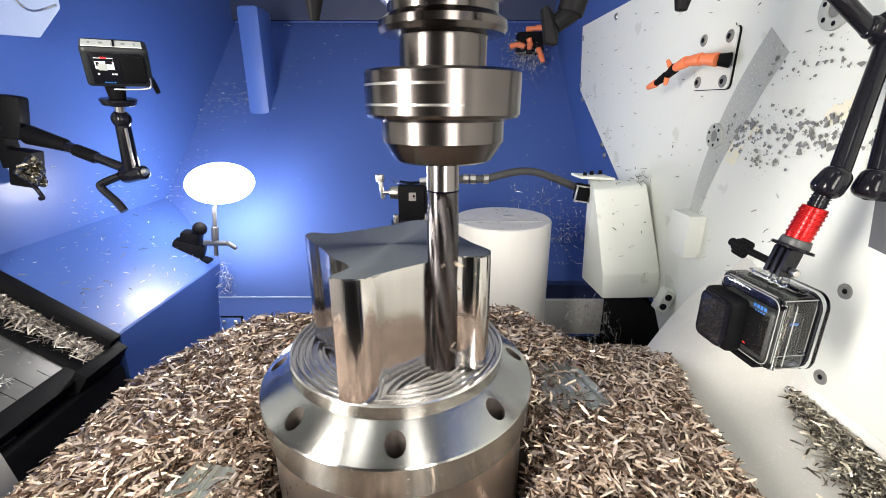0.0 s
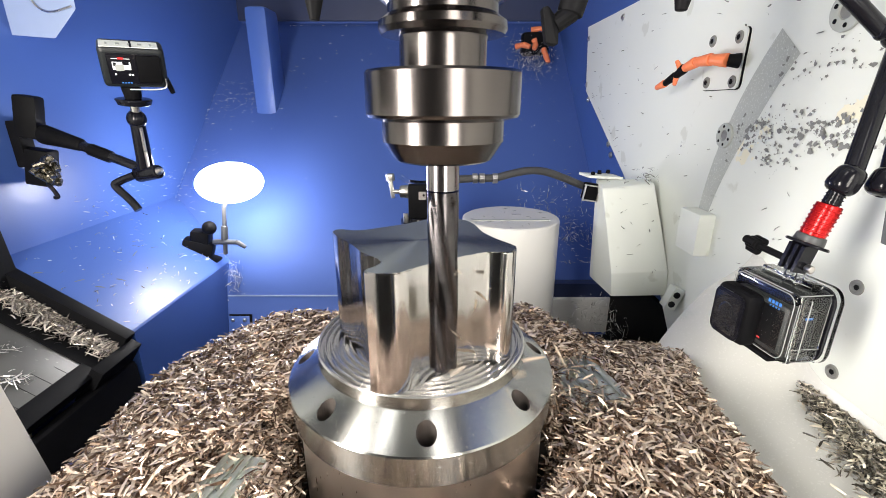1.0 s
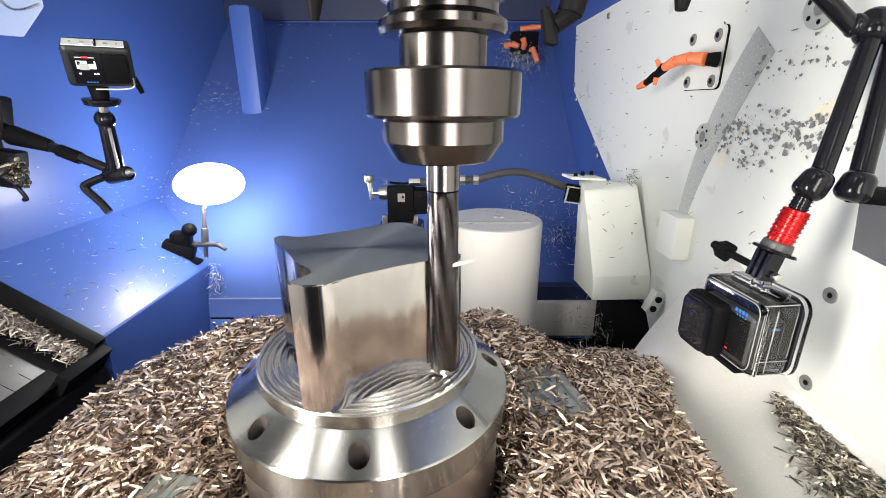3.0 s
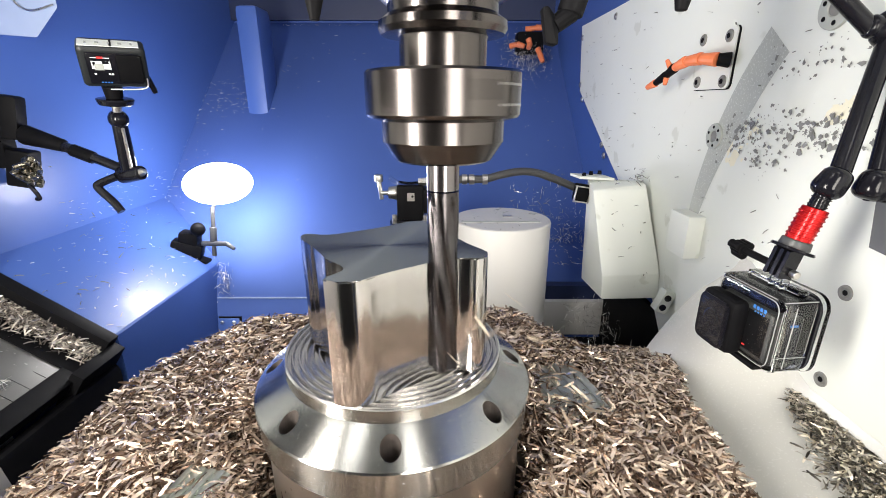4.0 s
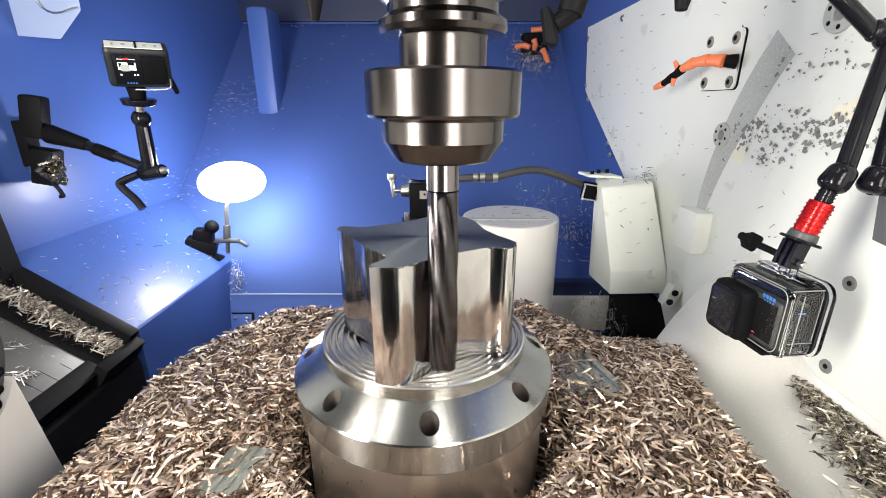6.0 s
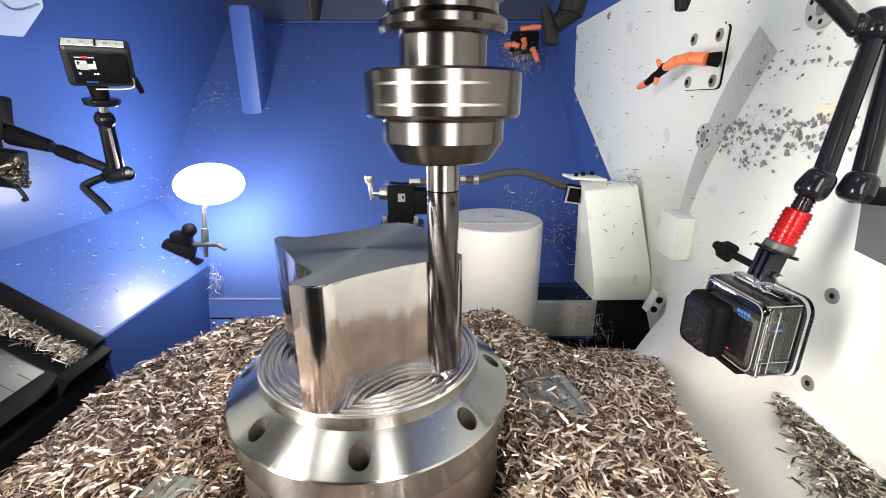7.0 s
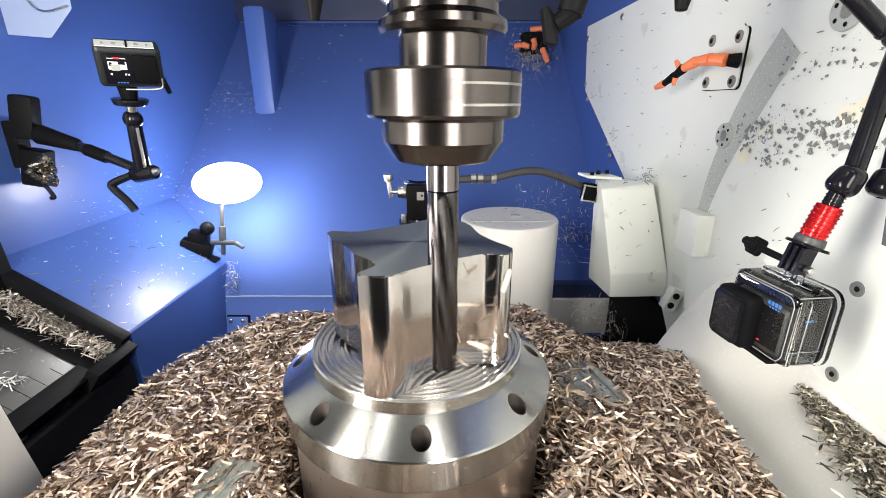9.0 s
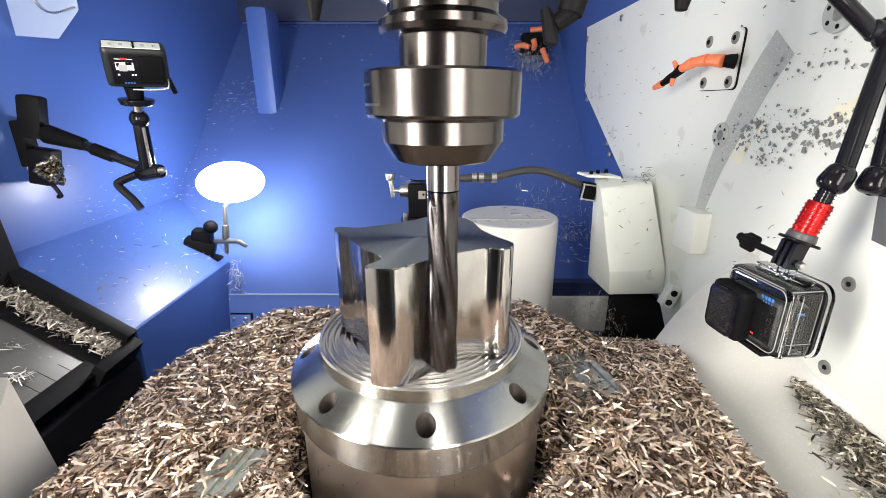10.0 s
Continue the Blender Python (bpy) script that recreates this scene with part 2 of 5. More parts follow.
def prism(outline, depth, m=Matrix(), bevel=0.0, bm=None):
    """A flat outline of (x, y) metres on the pose's plane, pulled up by depth along its z axis."""
    one = bmesh.new()
    low = [one.verts.new((x, y, 0)) for x, y in outline]
    top = [one.verts.new((x, y, depth)) for x, y in outline]
    one.faces.new(low[::-1])
    one.faces.new(top)
    for i in range(len(low)):
        j = (i + 1) % len(low)
        one.faces.new((low[i], low[j], top[j], top[i]))
    if bevel:
        bmesh.ops.bevel(one, geom=[e for e in one.edges if all(abs(v.co.z - depth) < 1e-6 for v in e.verts)], offset=bevel, segments=2, affect="EDGES")
    one.transform(m)
    return merged(bm, one)


def rounded(w, h, r, n=5):
    """A rounded rectangle as an outline."""
    out = []
    for cx, cy, a0 in ((w / 2 - r, h / 2 - r, 0), (r - w / 2, h / 2 - r, 90), (r - w / 2, r - h / 2, 180), (w / 2 - r, r - h / 2, 270)):
        out += [(cx + r * math.cos(radians(a0 + 90 * k / n)), cy + r * math.sin(radians(a0 + 90 * k / n))) for k in range(n + 1)]
    return out


def slab(x0, x1, y0, y1, z0, z1, bevel=0.0):
    a, b = P(x0, y0, z0), P(x1, y1, z1)
    return block(b - a, Matrix.Translation((a + b) / 2), bevel)


# Planes that look along x and along y: outlines are given in plan units.
def plate_x(outline, x, thick, bevel=0.0):
    """A plate in the plane x, outline of (y, z), thick towards +x."""
    m = Matrix(((0, 0, 1, x * U), (1, 0, 0, 0), (0, 1, 0, EYE), (0, 0, 0, 1)))
    return prism([(y * U, z * U) for y, z in outline], thick * U, m, bevel)


def plate_y(outline, y, thick, bevel=0.0):
    """A plate in the plane y, outline of (x, z), thick towards +y."""
    m = Matrix(((1, 0, 0, 0), (0, 0, 1, y * U), (0, 1, 0, EYE), (0, 0, 0, 1)))
    return prism([(x * U, z * U) for x, z in outline], thick * U, m, bevel)


# ---- the chamber ----
def sloped_back():
    foot, rise = (5.25, -2.0), 1.13
    top = (foot[0] + rise * 3.4, 1.4)
    m = Matrix(((0, 0, 1, -3.9 * U), (1, 0, 0, 0), (0, 1, 0, EYE), (0, 0, 0, 1)))
    out = [(4.65, -4.6), (5.15, -2.36), (5.19, -2.24), (5.25, -2.11), (5.345, -1.97), (5.47, -1.83), top, (top[0], 4.0), (top[0] + 0.2, 4.0), (top[0] + 0.2, 1.32), (5.45, -2.06), (5.45, -4.6)]
    return prism([(y * U, z * U) for y, z in out], 5.95 * U, m)


def chamber():
    solid("wall_north", sloped_back(), MATT_BLUE, "blue enamelled sloping rear wall of the machining chamber", "wall", "structure")
    solid("wall_west", slab(-4.1, -3.86, 3.25, 9.4, -4.6, 4.0), BLUE, "blue enamelled steel side wall", "wall", "structure", smooth=False)
    # Unseen stretches, white or dark only to shape reflections in flange and holder.
    solid("wall_west_front", slab(-4.1, -3.86, -4.2, 3.25, -4.6, -0.1), WHITE, "unseen lower front stretch of the side wall, white for reflections", "wall", "structure", smooth=False)
    solid("wall_west_upper", slab(-4.1, -3.86, -4.2, 1.9, -0.1, 4.0), DARK, "unseen upper front stretch of the side wall, dark for reflections", "wall", "structure", smooth=False)
    solid("wall_west_middle", slab(-4.1, -3.86, 1.9, 3.25, -0.1, 4.0), WHITE, "unseen middle stretch of the side wall, white for reflections", "wall", "structure", smooth=False)
    solid("wall_east", slab(2.05, 2.25, -4.2, 9.4, -4.6, 4.0), BLUE, "blue enamelled steel side wall behind white sheet", "wall", "structure", smooth=False)
    # Door side and ceiling are unseen; their tones set the steel's reflections.
    solid("wall_south", slab(-4.1, 2.25, -4.4, -4.2, -4.6, 4.0), DARK, "unseen door side of the chamber, dark for reflections", "wall", "structure", smooth=False)
    solid("ceiling", slab(-4.1, 2.25, -4.4, 9.4, 4.0, 4.2), GREY, "unseen chamber ceiling, light grey for reflections", "ceiling", "structure", smooth=False)
    solid("floor", slab(-4.1, 2.25, -4.4, 9.4, -4.8, -4.6), BLACK, "dark chamber floor", "floor", "structure", smooth=False)


chamber()
# Navy sheet in front of the blue upper wall makes it darker.
solid("upper_navy_sheet", slab(-3.87, 2.05, 8.98, 9.08, 1.43, 2.3), NAVY, "dark navy sheet laid over the upper rear wall", "cover", "structure", smooth=False)


# Unseen pale panel, added to lighten the reflection in the core's top.
solid("unseen_upper_reflector", slab(-3.87, 2.05, 8.98, 9.08, 2.3, 4.0), CAST, "unseen pale reflector added high on the rear wall", "panel", "structure", smooth=False)


def side_sheet():
    out = [(6.92, 1.02), (6.75, 0.16), (4.95, -0.83), (4.3, -1.2), (3.4, -2.2), (-4.1, -2.2), (-4.1, 1.02)]
    sheet = thing("white_side_sheet", P(2.02, 2, -2.2), "white painted steel side sheet with screws and scratches", "panel", kind="structure")
    part("sheet", plate_x(out, 1.98, 0.065), WHITE, sheet, smooth=False)
    for y, z in ((6.83, 0.86), (6.74, 0.24), (6.6, 0.04), (5.62, -0.5), (5.5, -0.62), (5.6, 0.93), (4.2, 0.93)):
        m = between(P(1.985, y, z), P(1.9, y, z))
        part("screw", lathe([(0, 0.0032), (0.0036, 0.0032), (0.0052, 0.0015), (0.0055, 0)], m, 12), STEEL, sheet, "small domed steel screw")


side_sheet()


def trunnion_cheek():
    c, r = (1.0, -1.0), 2.23
    arc = [(c[0] + r * math.cos(radians(a)), c[1] + r * math.sin(radians(a))) for a in range(-35, 51, 4)]
    out = arc + [(1.0, 1.2), (-4.1, 1.2), (-4.1, -2.3), (1.0, -2.3)]
    cheek = thing("trunnion_cheek", P(1.85, 0.5, -2.4), "white painted trunnion cheek with chipped paint and cast foot", "machine part")
    part("cheek_plate", plate_x(out, 1.84, 0.135), WHITE, cheek, "white plate with flaked paint", smooth=False)
    return cheek


CHEEK = trunnion_cheek()


def casting_foot():
    """The foot flares out below the cheek; towards the rear its hollow fills up to the cheek in a wide fillet."""
    bends = [(1.17, -2.1, 0), (1.21, -1.88, 0), (1.29, -1.68, 0.04), (1.42, -1.55, 0.17), (1.58, -1.475, 0.33), (1.72, -1.452, 0.42), (1.80, -1.42, 0.46), (1.838, -1.35, 0.46)]
    ys = [-1.0, 1.0] + [1.7 + 0.085 * k for k in range(11)]
    bm = bmesh.new()
    rows = []
    for y in ys:
        w = min(1, max(0, (y - 1.85) / 0.65))
        w = w * w * (3 - 2 * w)
        knots = [Vector((x, z + lift * w)) for x, z, lift in bends]
        prof = [Vector((1.12, -2.4))]
        for k in range(len(knots) - 1):
            a, b, c, d = (knots[min(max(k + q, 0), len(knots) - 1)] for q in (-1, 0, 1, 2))
            prof += [0.5 * (2 * b + (c - a) * t + (2 * a - 5 * b + 4 * c - d) * t * t + (3 * b - a - 3 * c + d) * t**3) for t in (0, 0.2, 0.4, 0.6, 0.8)]
        prof += [knots[-1], Vector((1.838, -2.4))]
        rows.append([bm.verts.new(P(p.x, y, p.y)) for p in prof])
    n = len(rows[0])
    for a, b in zip(rows, rows[1:]):
        for k in range(n):
            bm.faces.new((a[k], b[k], b[(k + 1) % n], a[(k + 1) % n]))
    bm.faces.new(rows[0])
    bm.faces.new(rows[-1][::-1])
    bmesh.ops.recalc_face_normals(bm, faces=bm.faces[:])
    part("foot", bm, BEIGE, CHEEK, "smooth cream casting flaring out below")


casting_foot()


# ---- workpiece ----
CX, CY = CENTRE
FLANGE = pose(*P(CX, CY, 0))


def workpiece():
    wp = thing("workpiece", P(CX, CY, -1.45), "bright milled steel hub with lobed core on a drilled flange", "workpiece")
    rings = [(0.0, -0.92)]
    r = 0.10
    while r < 0.395:
        rings += [(r, -0.920), (r + 0.011, -0.918), (r + 0.0145, -0.904), (r + 0.0195, -0.9035), (r + 0.0225, -0.919)]
        r += 0.0245
    prof = rings + [(0.405, -0.905), (0.412, -0.903), (0.418, -0.909), (0.418, -0.955), (0.428, -0.960), (0.533, -1.035), (0.537, -1.041), (0.529, -1.158), (0.524, -1.166), (0.512, -1.169), (0.508, -1.176), (0.508, -1.9), (0, -1.9)]
    flange = lathe([(r * U, z * U) for r, z in prof], FLANGE, 120)
    fl = part("flange", flange, TURNED, wp, "turned steel flange with stepped milled face")
    cutter = bmesh.new()
    for k in range(8):
        a = radians(-90 + 4.3 + 45 * k)
        x, y = CX + 0.477 * math.cos(a), CY + 0.477 * math.sin(a)
        rod(P(x, y, -1.16), P(x, y, -0.9), 0.0335 * U, seg=24, bm=cutter)
    bores = part("bores", cutter, CARBIDE)
    cut = fl.modifiers.new("bores", "BOOLEAN")
    cut.object, cut.operation, cut.solver = bores, "DIFFERENCE", "EXACT"
    bpy.context.view_layer.update()
    done = bpy.data.meshes.new_from_object(fl.evaluated_get(bpy.context.evaluated_depsgraph_get()))
    fl.modifiers.clear()
    fl.data = done
    bpy.data.objects.remove(bores)
    done.materials.append(BORE)
    done.materials.append(RINGS)
    done.materials.append(surface("satin_turned_steel", (0.66, 0.61, 0.57), (0.80, 0.75, 0.71), (0.22, 0.40), 1.0, scale=30, stretch=(1, 1, 0.3), bump=0.02, fine=500))
    bm = bmesh.new()
    bm.from_mesh(done)
    top = max(v.co.z for v in bm.verts)
    for f in bm.faces:
        c = f.calc_center_median()
        far = min(math.hypot(c.x - 0.477 * U * math.cos(radians(-85.7 + 45 * k)), c.y - 0.477 * U * math.sin(radians(-85.7 + 45 * k))) for k in range(8))
        if far < 0.05 * U and abs(f.normal.z) < 0.1 and math.hypot(c.x, c.y) < 0.5125 * U:
            f.material_index = 1
    for f in bm.faces:
        c = f.calc_center_median()
        if math.hypot(c.x, c.y) < 0.415 * U and f.material_index == 0:
            f.material_index = 2
        elif c.z < top - 0.262 * U and math.hypot(c.x, c.y) > 0.5 * U and abs(f.normal.z) < 0.1:
            f.material_index = 3
    for e in bm.edges:
        e.smooth = not (len(e.link_faces) == 2 and (e.calc_face_angle(0) > radians(14) or e.link_faces[0].material_index != e.link_faces[1].material_index))
    bm.to_mesh(done)
    bm.free()
    bends = [(-0.152, -0.378), (-0.10, -0.402), (-0.038, -0.390), (0.024, -0.333), (0.118, -0.270), (0.20, -0.217), (0.262, -0.198), (0.313, -0.205),
             (0.345, -0.158), (0.334, -0.115), (0.28, -0.04), (0.24, 0.05), (0.225, 0.13), (0.20, 0.20), (0.155, 0.25), (0.10, 0.275), (0.038, 0.258),
             (-0.02, 0.20), (-0.09, 0.15), (-0.15, 0.115), (-0.21, 0.078), (-0.265, 0.062), (-0.325, 0.085), (-0.345, 0.055), (-0.33, 0.01),
             (-0.27, -0.075), (-0.22, -0.15), (-0.17, -0.226), (-0.128, -0.262), (-0.108, -0.296), (-0.118, -0.335)]
    out = []
    for k in range(len(bends)):
        a, b, c, d = (Vector(bends[(k + q) % len(bends)]) for q in (-1, 0, 1, 2))
        for q in range(5):
            w = q / 5
            v = 0.5 * (2 * b + (c - a) * w + (2 * a - 5 * b + 4 * c - d) * w * w + (3 * b - a - 3 * c + d) * w**3)
            out.append(v)
    # shallow upright waves, shaped in to break the walls' reflections into streaks
    wavy = []
    for k, v in enumerate(out):
        along = (out[(k + 1) % len(out)] - out[k - 1]).normalized()
        swell = 0.0011 * math.sin(k * 2.03) * math.sin(k * 0.31 + 1) + 0.0013 * math.sin(k * 0.87 + 2 * math.sin(k * 0.17))
        wavy.append(((v.x + along.y * swell) * U, (v.y - along.x * swell) * U))
    out = wavy
    core = prism(out, 0.425 * U, FLANGE @ pose(0, 0, -0.906 * U), 0.0006)
    core = part("core", core, MIRROR, wp, "mirror bright lobed core with concave flutes")
    core.data.materials.append(TOP)
    for f in core.data.polygons:
        if f.normal.z > 0.9:
            f.material_index = 1
    return wp


workpiece()

# ---- spindle, holder and end mill ----
AXIS = (0.0, 1.33)
spindle = thing("spindle_tool", P(*AXIS, -0.868), "spinning steel tool holder with dark carbide end mill", "cutting tool")


def spindle_tool():
    m = pose(*P(*AXIS, 0))
    prof = [(0, 0.75), (0.20, 0.75), (0.20, 0.34), (0.165, 0.335), (0.165, 0.30), (0.172, 0.29), (0.172, 0.262), (0.150, 0.245), (0.150, 0.222), (0.174, 0.205), (0.176, 0.186), (0.168, 0.172),
            (0.124, 0.168), (0.121, 0.16), (0.121, 0.090), (0.125, 0.085), (0.214, 0.083), (0.220, 0.076), (0.220, -0.032), (0.214, -0.040), (0.176, -0.050), (0.176, -0.106),
            (0.143, -0.158), (0.131, -0.164), (0.06, -0.168), (0.0, -0.168)]
    part("holder", lathe([(r * U, z * U) for r, z in prof], m, 72), HOLDER, spindle, "ground steel tool holder with gripper groove")
    part("shank", lathe([(r * U, z * U) for r, z in [(0, -0.17), (0.0495, -0.17), (0.0495, -0.250), (0, -0.250)]], m, 32), SHANK, spindle, "polished round shank")
    for z, span in ((0.045, 62), (-0.006, 74)):
        arc = bmesh.new()
        ring = [[arc.verts.new((r * U * math.cos(radians(a)), r * U * math.sin(radians(a)), (z + dz) * U)) for r, dz in ((0.2195, -0.004), (0.2212, -0.003), (0.2212, 0.003), (0.2195, 0.004))] for a in range(200, 200 + span, 4)]
        for p, q in zip(ring, ring[1:]):
            for k in range(3):
                arc.faces.new((p[k], p[k + 1], q[k + 1], q[k]))
        arc.transform(m)
        part("bright_mark", arc, STEEL, spindle, "bright scribed line round the holder")
    part("key_slot", block(Vector((0.03, 0.02, 0.05)) * U, m @ pose(-0.2065 * U, 0, 0.03 * U), 0.002 * U), BLACK, spindle)
    bm = bmesh.new()
    n, lev = 48, 110
    z0, z1 = -0.255, -0.868
    ringv = []
    for i in range(lev + 1):
        z = z0 + (z1 - z0) * i / lev
        row = []
        for k in range(n):
            a = 2 * math.pi * k / n
            ph = math.cos(4 * (a + 5.2 * (z - z0)))
            depth = min(1, i / 8) * 0.015 * max(0, ph) ** 1.5
            row.append(bm.verts.new(((0.0490 - depth) * U * math.cos(a), (0.0490 - depth) * U * math.sin(a), z * U)))
        ringv.append(row)
    for a, b in zip(ringv, ringv[1:]):
        for k in range(n):
            bm.faces.new((a[k], a[(k + 1) % n], b[(k + 1) % n], b[k]))
    bm.faces.new(ringv[-1])
    bm.faces.new(ringv[0][::-1])
    bm.transform(m)
    part("fluted_end", bm, CARBIDE, spindle, "dark helical carbide flutes", sharp=60)


spindle_tool()


# ---- chips ----
def chip_mesh(name, count, place, size, seed):
    """Many small bent slivers in one mesh. place(rng) gives their spots, size(rng) their length and width."""
    rng = np.random.default_rng(seed)
    spots, tilt = place(rng, count)
    count = len(spots)
    length, width = size(rng, count)
    yaw = rng.uniform(0, 2 * np.pi, count)
    pitch = rng.normal(0, tilt, count)
    roll = rng.normal(0, 0.75, count)
    bend = rng.uniform(0.0, 0.2, count) * length
    s = np.array([-0.5, -0.17, 0.17, 0.5])
    taper = np.array([0.6, 1.0, 0.97, 0.5])
    x = s[None, :] * length[:, None]
    z = (1 - (2 * s) ** 2)[None, :] * bend[:, None]
    v = np.zeros((count, 4, 2, 3))
    for side, sign in enumerate((-0.5, 0.5)):
        v[:, :, side, 0] = x
        v[:, :, side, 1] = sign * width[:, None] * taper[None, :]
        v[:, :, side, 2] = z
    cr, sr = np.cos(roll)[:, None, None], np.sin(roll)[:, None, None]
    v[..., 1], v[..., 2] = v[..., 1] * cr - v[..., 2] * sr, v[..., 1] * sr + v[..., 2] * cr
    cp, sp = np.cos(pitch)[:, None, None], np.sin(pitch)[:, None, None]
    v[..., 0], v[..., 2] = v[..., 0] * cp - v[..., 2] * sp, v[..., 0] * sp + v[..., 2] * cp
    cy, sy = np.cos(yaw)[:, None, None], np.sin(yaw)[:, None, None]
    v[..., 0], v[..., 1] = v[..., 0] * cy - v[..., 1] * sy, v[..., 0] * sy + v[..., 1] * cy
    v += spots[:, None, None, :]
    base = (np.arange(count) * 8)[:, None, None]
    quad = np.array([[0, 2, 3, 1], [2, 4, 5, 3], [4, 6, 7, 5]])[None]
    me = bpy.data.meshes.new(name)
    me.from_pydata(v.reshape(-1, 3).tolist(), [], (quad + base).reshape(-1, 4).tolist())
    me.update()
    return me


def pile_height(x, y):
    """The heap's top in plan units: a low mound round the flange, falling off steeply past its rim."""
    far = np.hypot(x - CX, y - CY)
    h = -1.31 + 0.05 * np.exp(-((far - 0.7) / 0.4) ** 2)
    h = h + 0.035 * np.sin(3.1 * x + 1.7 * y) * np.sin(2.3 * y - 1.1 * x + 0.6) + 0.02 * np.sin(7 * x + 3) * np.sin(6 * y)
    h = h - 0.10 * np.clip(x - 0.75, 0, 1) - 0.40 * np.clip(y - 2.15, 0, 1) * np.clip((x - 0.45) / 0.3, 0, 1)
    h = h + 0.08 * np.exp(-((x - 0.36) ** 2 + (y - 2.32) ** 2) / 0.07) - 0.07 * np.exp(-((x - 0.85) ** 2 + (y - 2.5) ** 2) / 0.05)
    front = np.clip((CY + 0.10 - y) / 0.35, 0, 1)
    h = h - 0.34 * front * np.exp(-((np.clip(far - 0.50, 0, 9)) / 0.10) ** 2)
    out = past_rim(x, y)
    return h - 2.2 * np.clip(out, 0, 1) ** 1.3


def past_rim(x, y):
    """How far a spot lies outside the heap's rounded outline."""
    corner = np.where(x < -0.1, 0.55, 0.12)
    back = 2.47 + 0.15 * np.clip((x - 0.1) / 0.6, 0, 1)
    qx, qy = np.abs(x + 0.17) - 1.31 - 0.24 * np.clip((y - 1.9) / 0.45, 0, 1) * (x > 0) + corner, y - back + corner
    return np.hypot(np.clip(qx, 0, 9), np.clip(qy, 0, 9)) + np.clip(np.maximum(qx, qy), -9, 0) - corner


def chip_heap():
    nx, ny = 90, 80
    xs, ys = np.linspace(-1.75, 1.60, nx), np.linspace(0.2, 3.0, ny)
    bm = bmesh.new()
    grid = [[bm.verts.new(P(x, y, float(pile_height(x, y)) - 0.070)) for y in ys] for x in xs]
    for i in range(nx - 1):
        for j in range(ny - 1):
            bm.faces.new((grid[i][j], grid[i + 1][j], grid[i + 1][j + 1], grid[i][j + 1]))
    # Near-black sheet stands for the shade between the loose chips.
    heap = solid("chip_heap", bm, surface("dark_chip_bed", (0.012, 0.010, 0.008), (0.035, 0.028, 0.022), (0.4, 0.6), 0.5, scale=300, bump=0.5, fine=900),
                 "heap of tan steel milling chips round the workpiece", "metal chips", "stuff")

    def place(rng, n):
        x, y = rng.uniform(-1.72, 1.55, n), rng.uniform(0.25, 2.75, n)
        keep = (np.hypot(x - CX, y - CY) > 0.53) & (past_rim(x, y) < 0.10) & ~((np.abs(x - 0.58) < 0.13) & (np.abs(y - 1.76) < 0.17) & (rng.uniform(0, 1, n) < 0.80)) & ~((np.abs(x + 0.86) < 0.085) & (np.abs(y - 1.17) < 0.12) & (rng.uniform(0, 1, n) < 0.86))
        x, y = x[keep], y[keep]
        z = pile_height(x, y) + rng.uniform(-0.062, 0.028, len(x))
        return np.stack([x * U, y * U, EYE + z * U], 1), 0.22

    def size(rng, n):
        return rng.uniform(0.0052, 0.0115, n), rng.uniform(0.0008, 0.00175, n)

    me = chip_mesh("loose_chips", 95000, place, size, 3)
    me.materials.append(CHIP)
    ob = new("loose_chips", me)
    ob.parent = heap
    ob.location = -WORLD[heap]
    tagged(ob, "tan and silver curled slivers of steel", kind="stuff")


chip_heap()

# ---- more materials ----
RED = surface("red_anodised", (0.55, 0.012, 0.015), (0.65, 0.02, 0.02), (0.18, 0.28), 0.7, scale=80, bump=0.02)
ORANGE = surface("orange_plastic", (0.74, 0.17, 0.06), (0.82, 0.25, 0.11), (0.35, 0.5), scale=60, bump=0.05)
FLAKE = surface("bare_iron", (0.16, 0.16, 0.15), (0.30, 0.30, 0.28), (0.4, 0.6), 0.3, scale=200, bump=0.3)
CREAM = surface("cream_primer", (0.80, 0.76, 0.58), (0.86, 0.83, 0.68), (0.4, 0.55), scale=60, bump=0.1)
PANE = surface("smoked_panel", (0.050, 0.050, 0.047), (0.095, 0.095, 0.09), (0.28, 0.45), scale=30, bump=0.05, spots=((0.18, 0.18, 0.17), 160, 0.33))
BRONZE = surface("brassy_steel", (0.05, 0.045, 0.035), (0.42, 0.38, 0.30), (0.2, 0.35), 1.0, scale=90, bump=0.1)

CLEAR = glass("clear_acrylic", (0.97, 0.98, 0.98), 0.03)
# Pale grey that imitates light caught by the clear case's edges.
GLINT = surface("acrylic_glint", (0.25, 0.26, 0.26), (0.42, 0.43, 0.43), (0.06, 0.12), scale=40, bump=0.0)
CAMERA = surface("dark_rubbered_plastic", (0.026, 0.028, 0.029), (0.042, 0.045, 0.046), (0.35, 0.5), scale=60, bump=0.05, gleam=0.3)
BODY = surface("black_camera_plastic", (0.010, 0.012, 0.014), (0.017, 0.020, 0.022), (0.3, 0.45), scale=60, bump=0.05, gleam=0.3)
LENS = surface("lens_glass", (0.012, 0.012, 0.015), (0.02, 0.02, 0.022), (0.04, 0.09), scale=60, bump=0.0, coat=0.5)
LED = glow("led_panel", (1.0, 0.97, 0.96), 80.0)
SCREEN = glow("small_screen", (0.80, 0.82, 0.84), 0.5)
SCREEN_RED = glow("record_mark", (0.7, 0.03, 0.03), 0.35)
# Blue print on the cameras, given a faint glow of its own.
BLUE_MARK = glow("blue_mark", (0.03, 0.16, 0.5), 0.05)
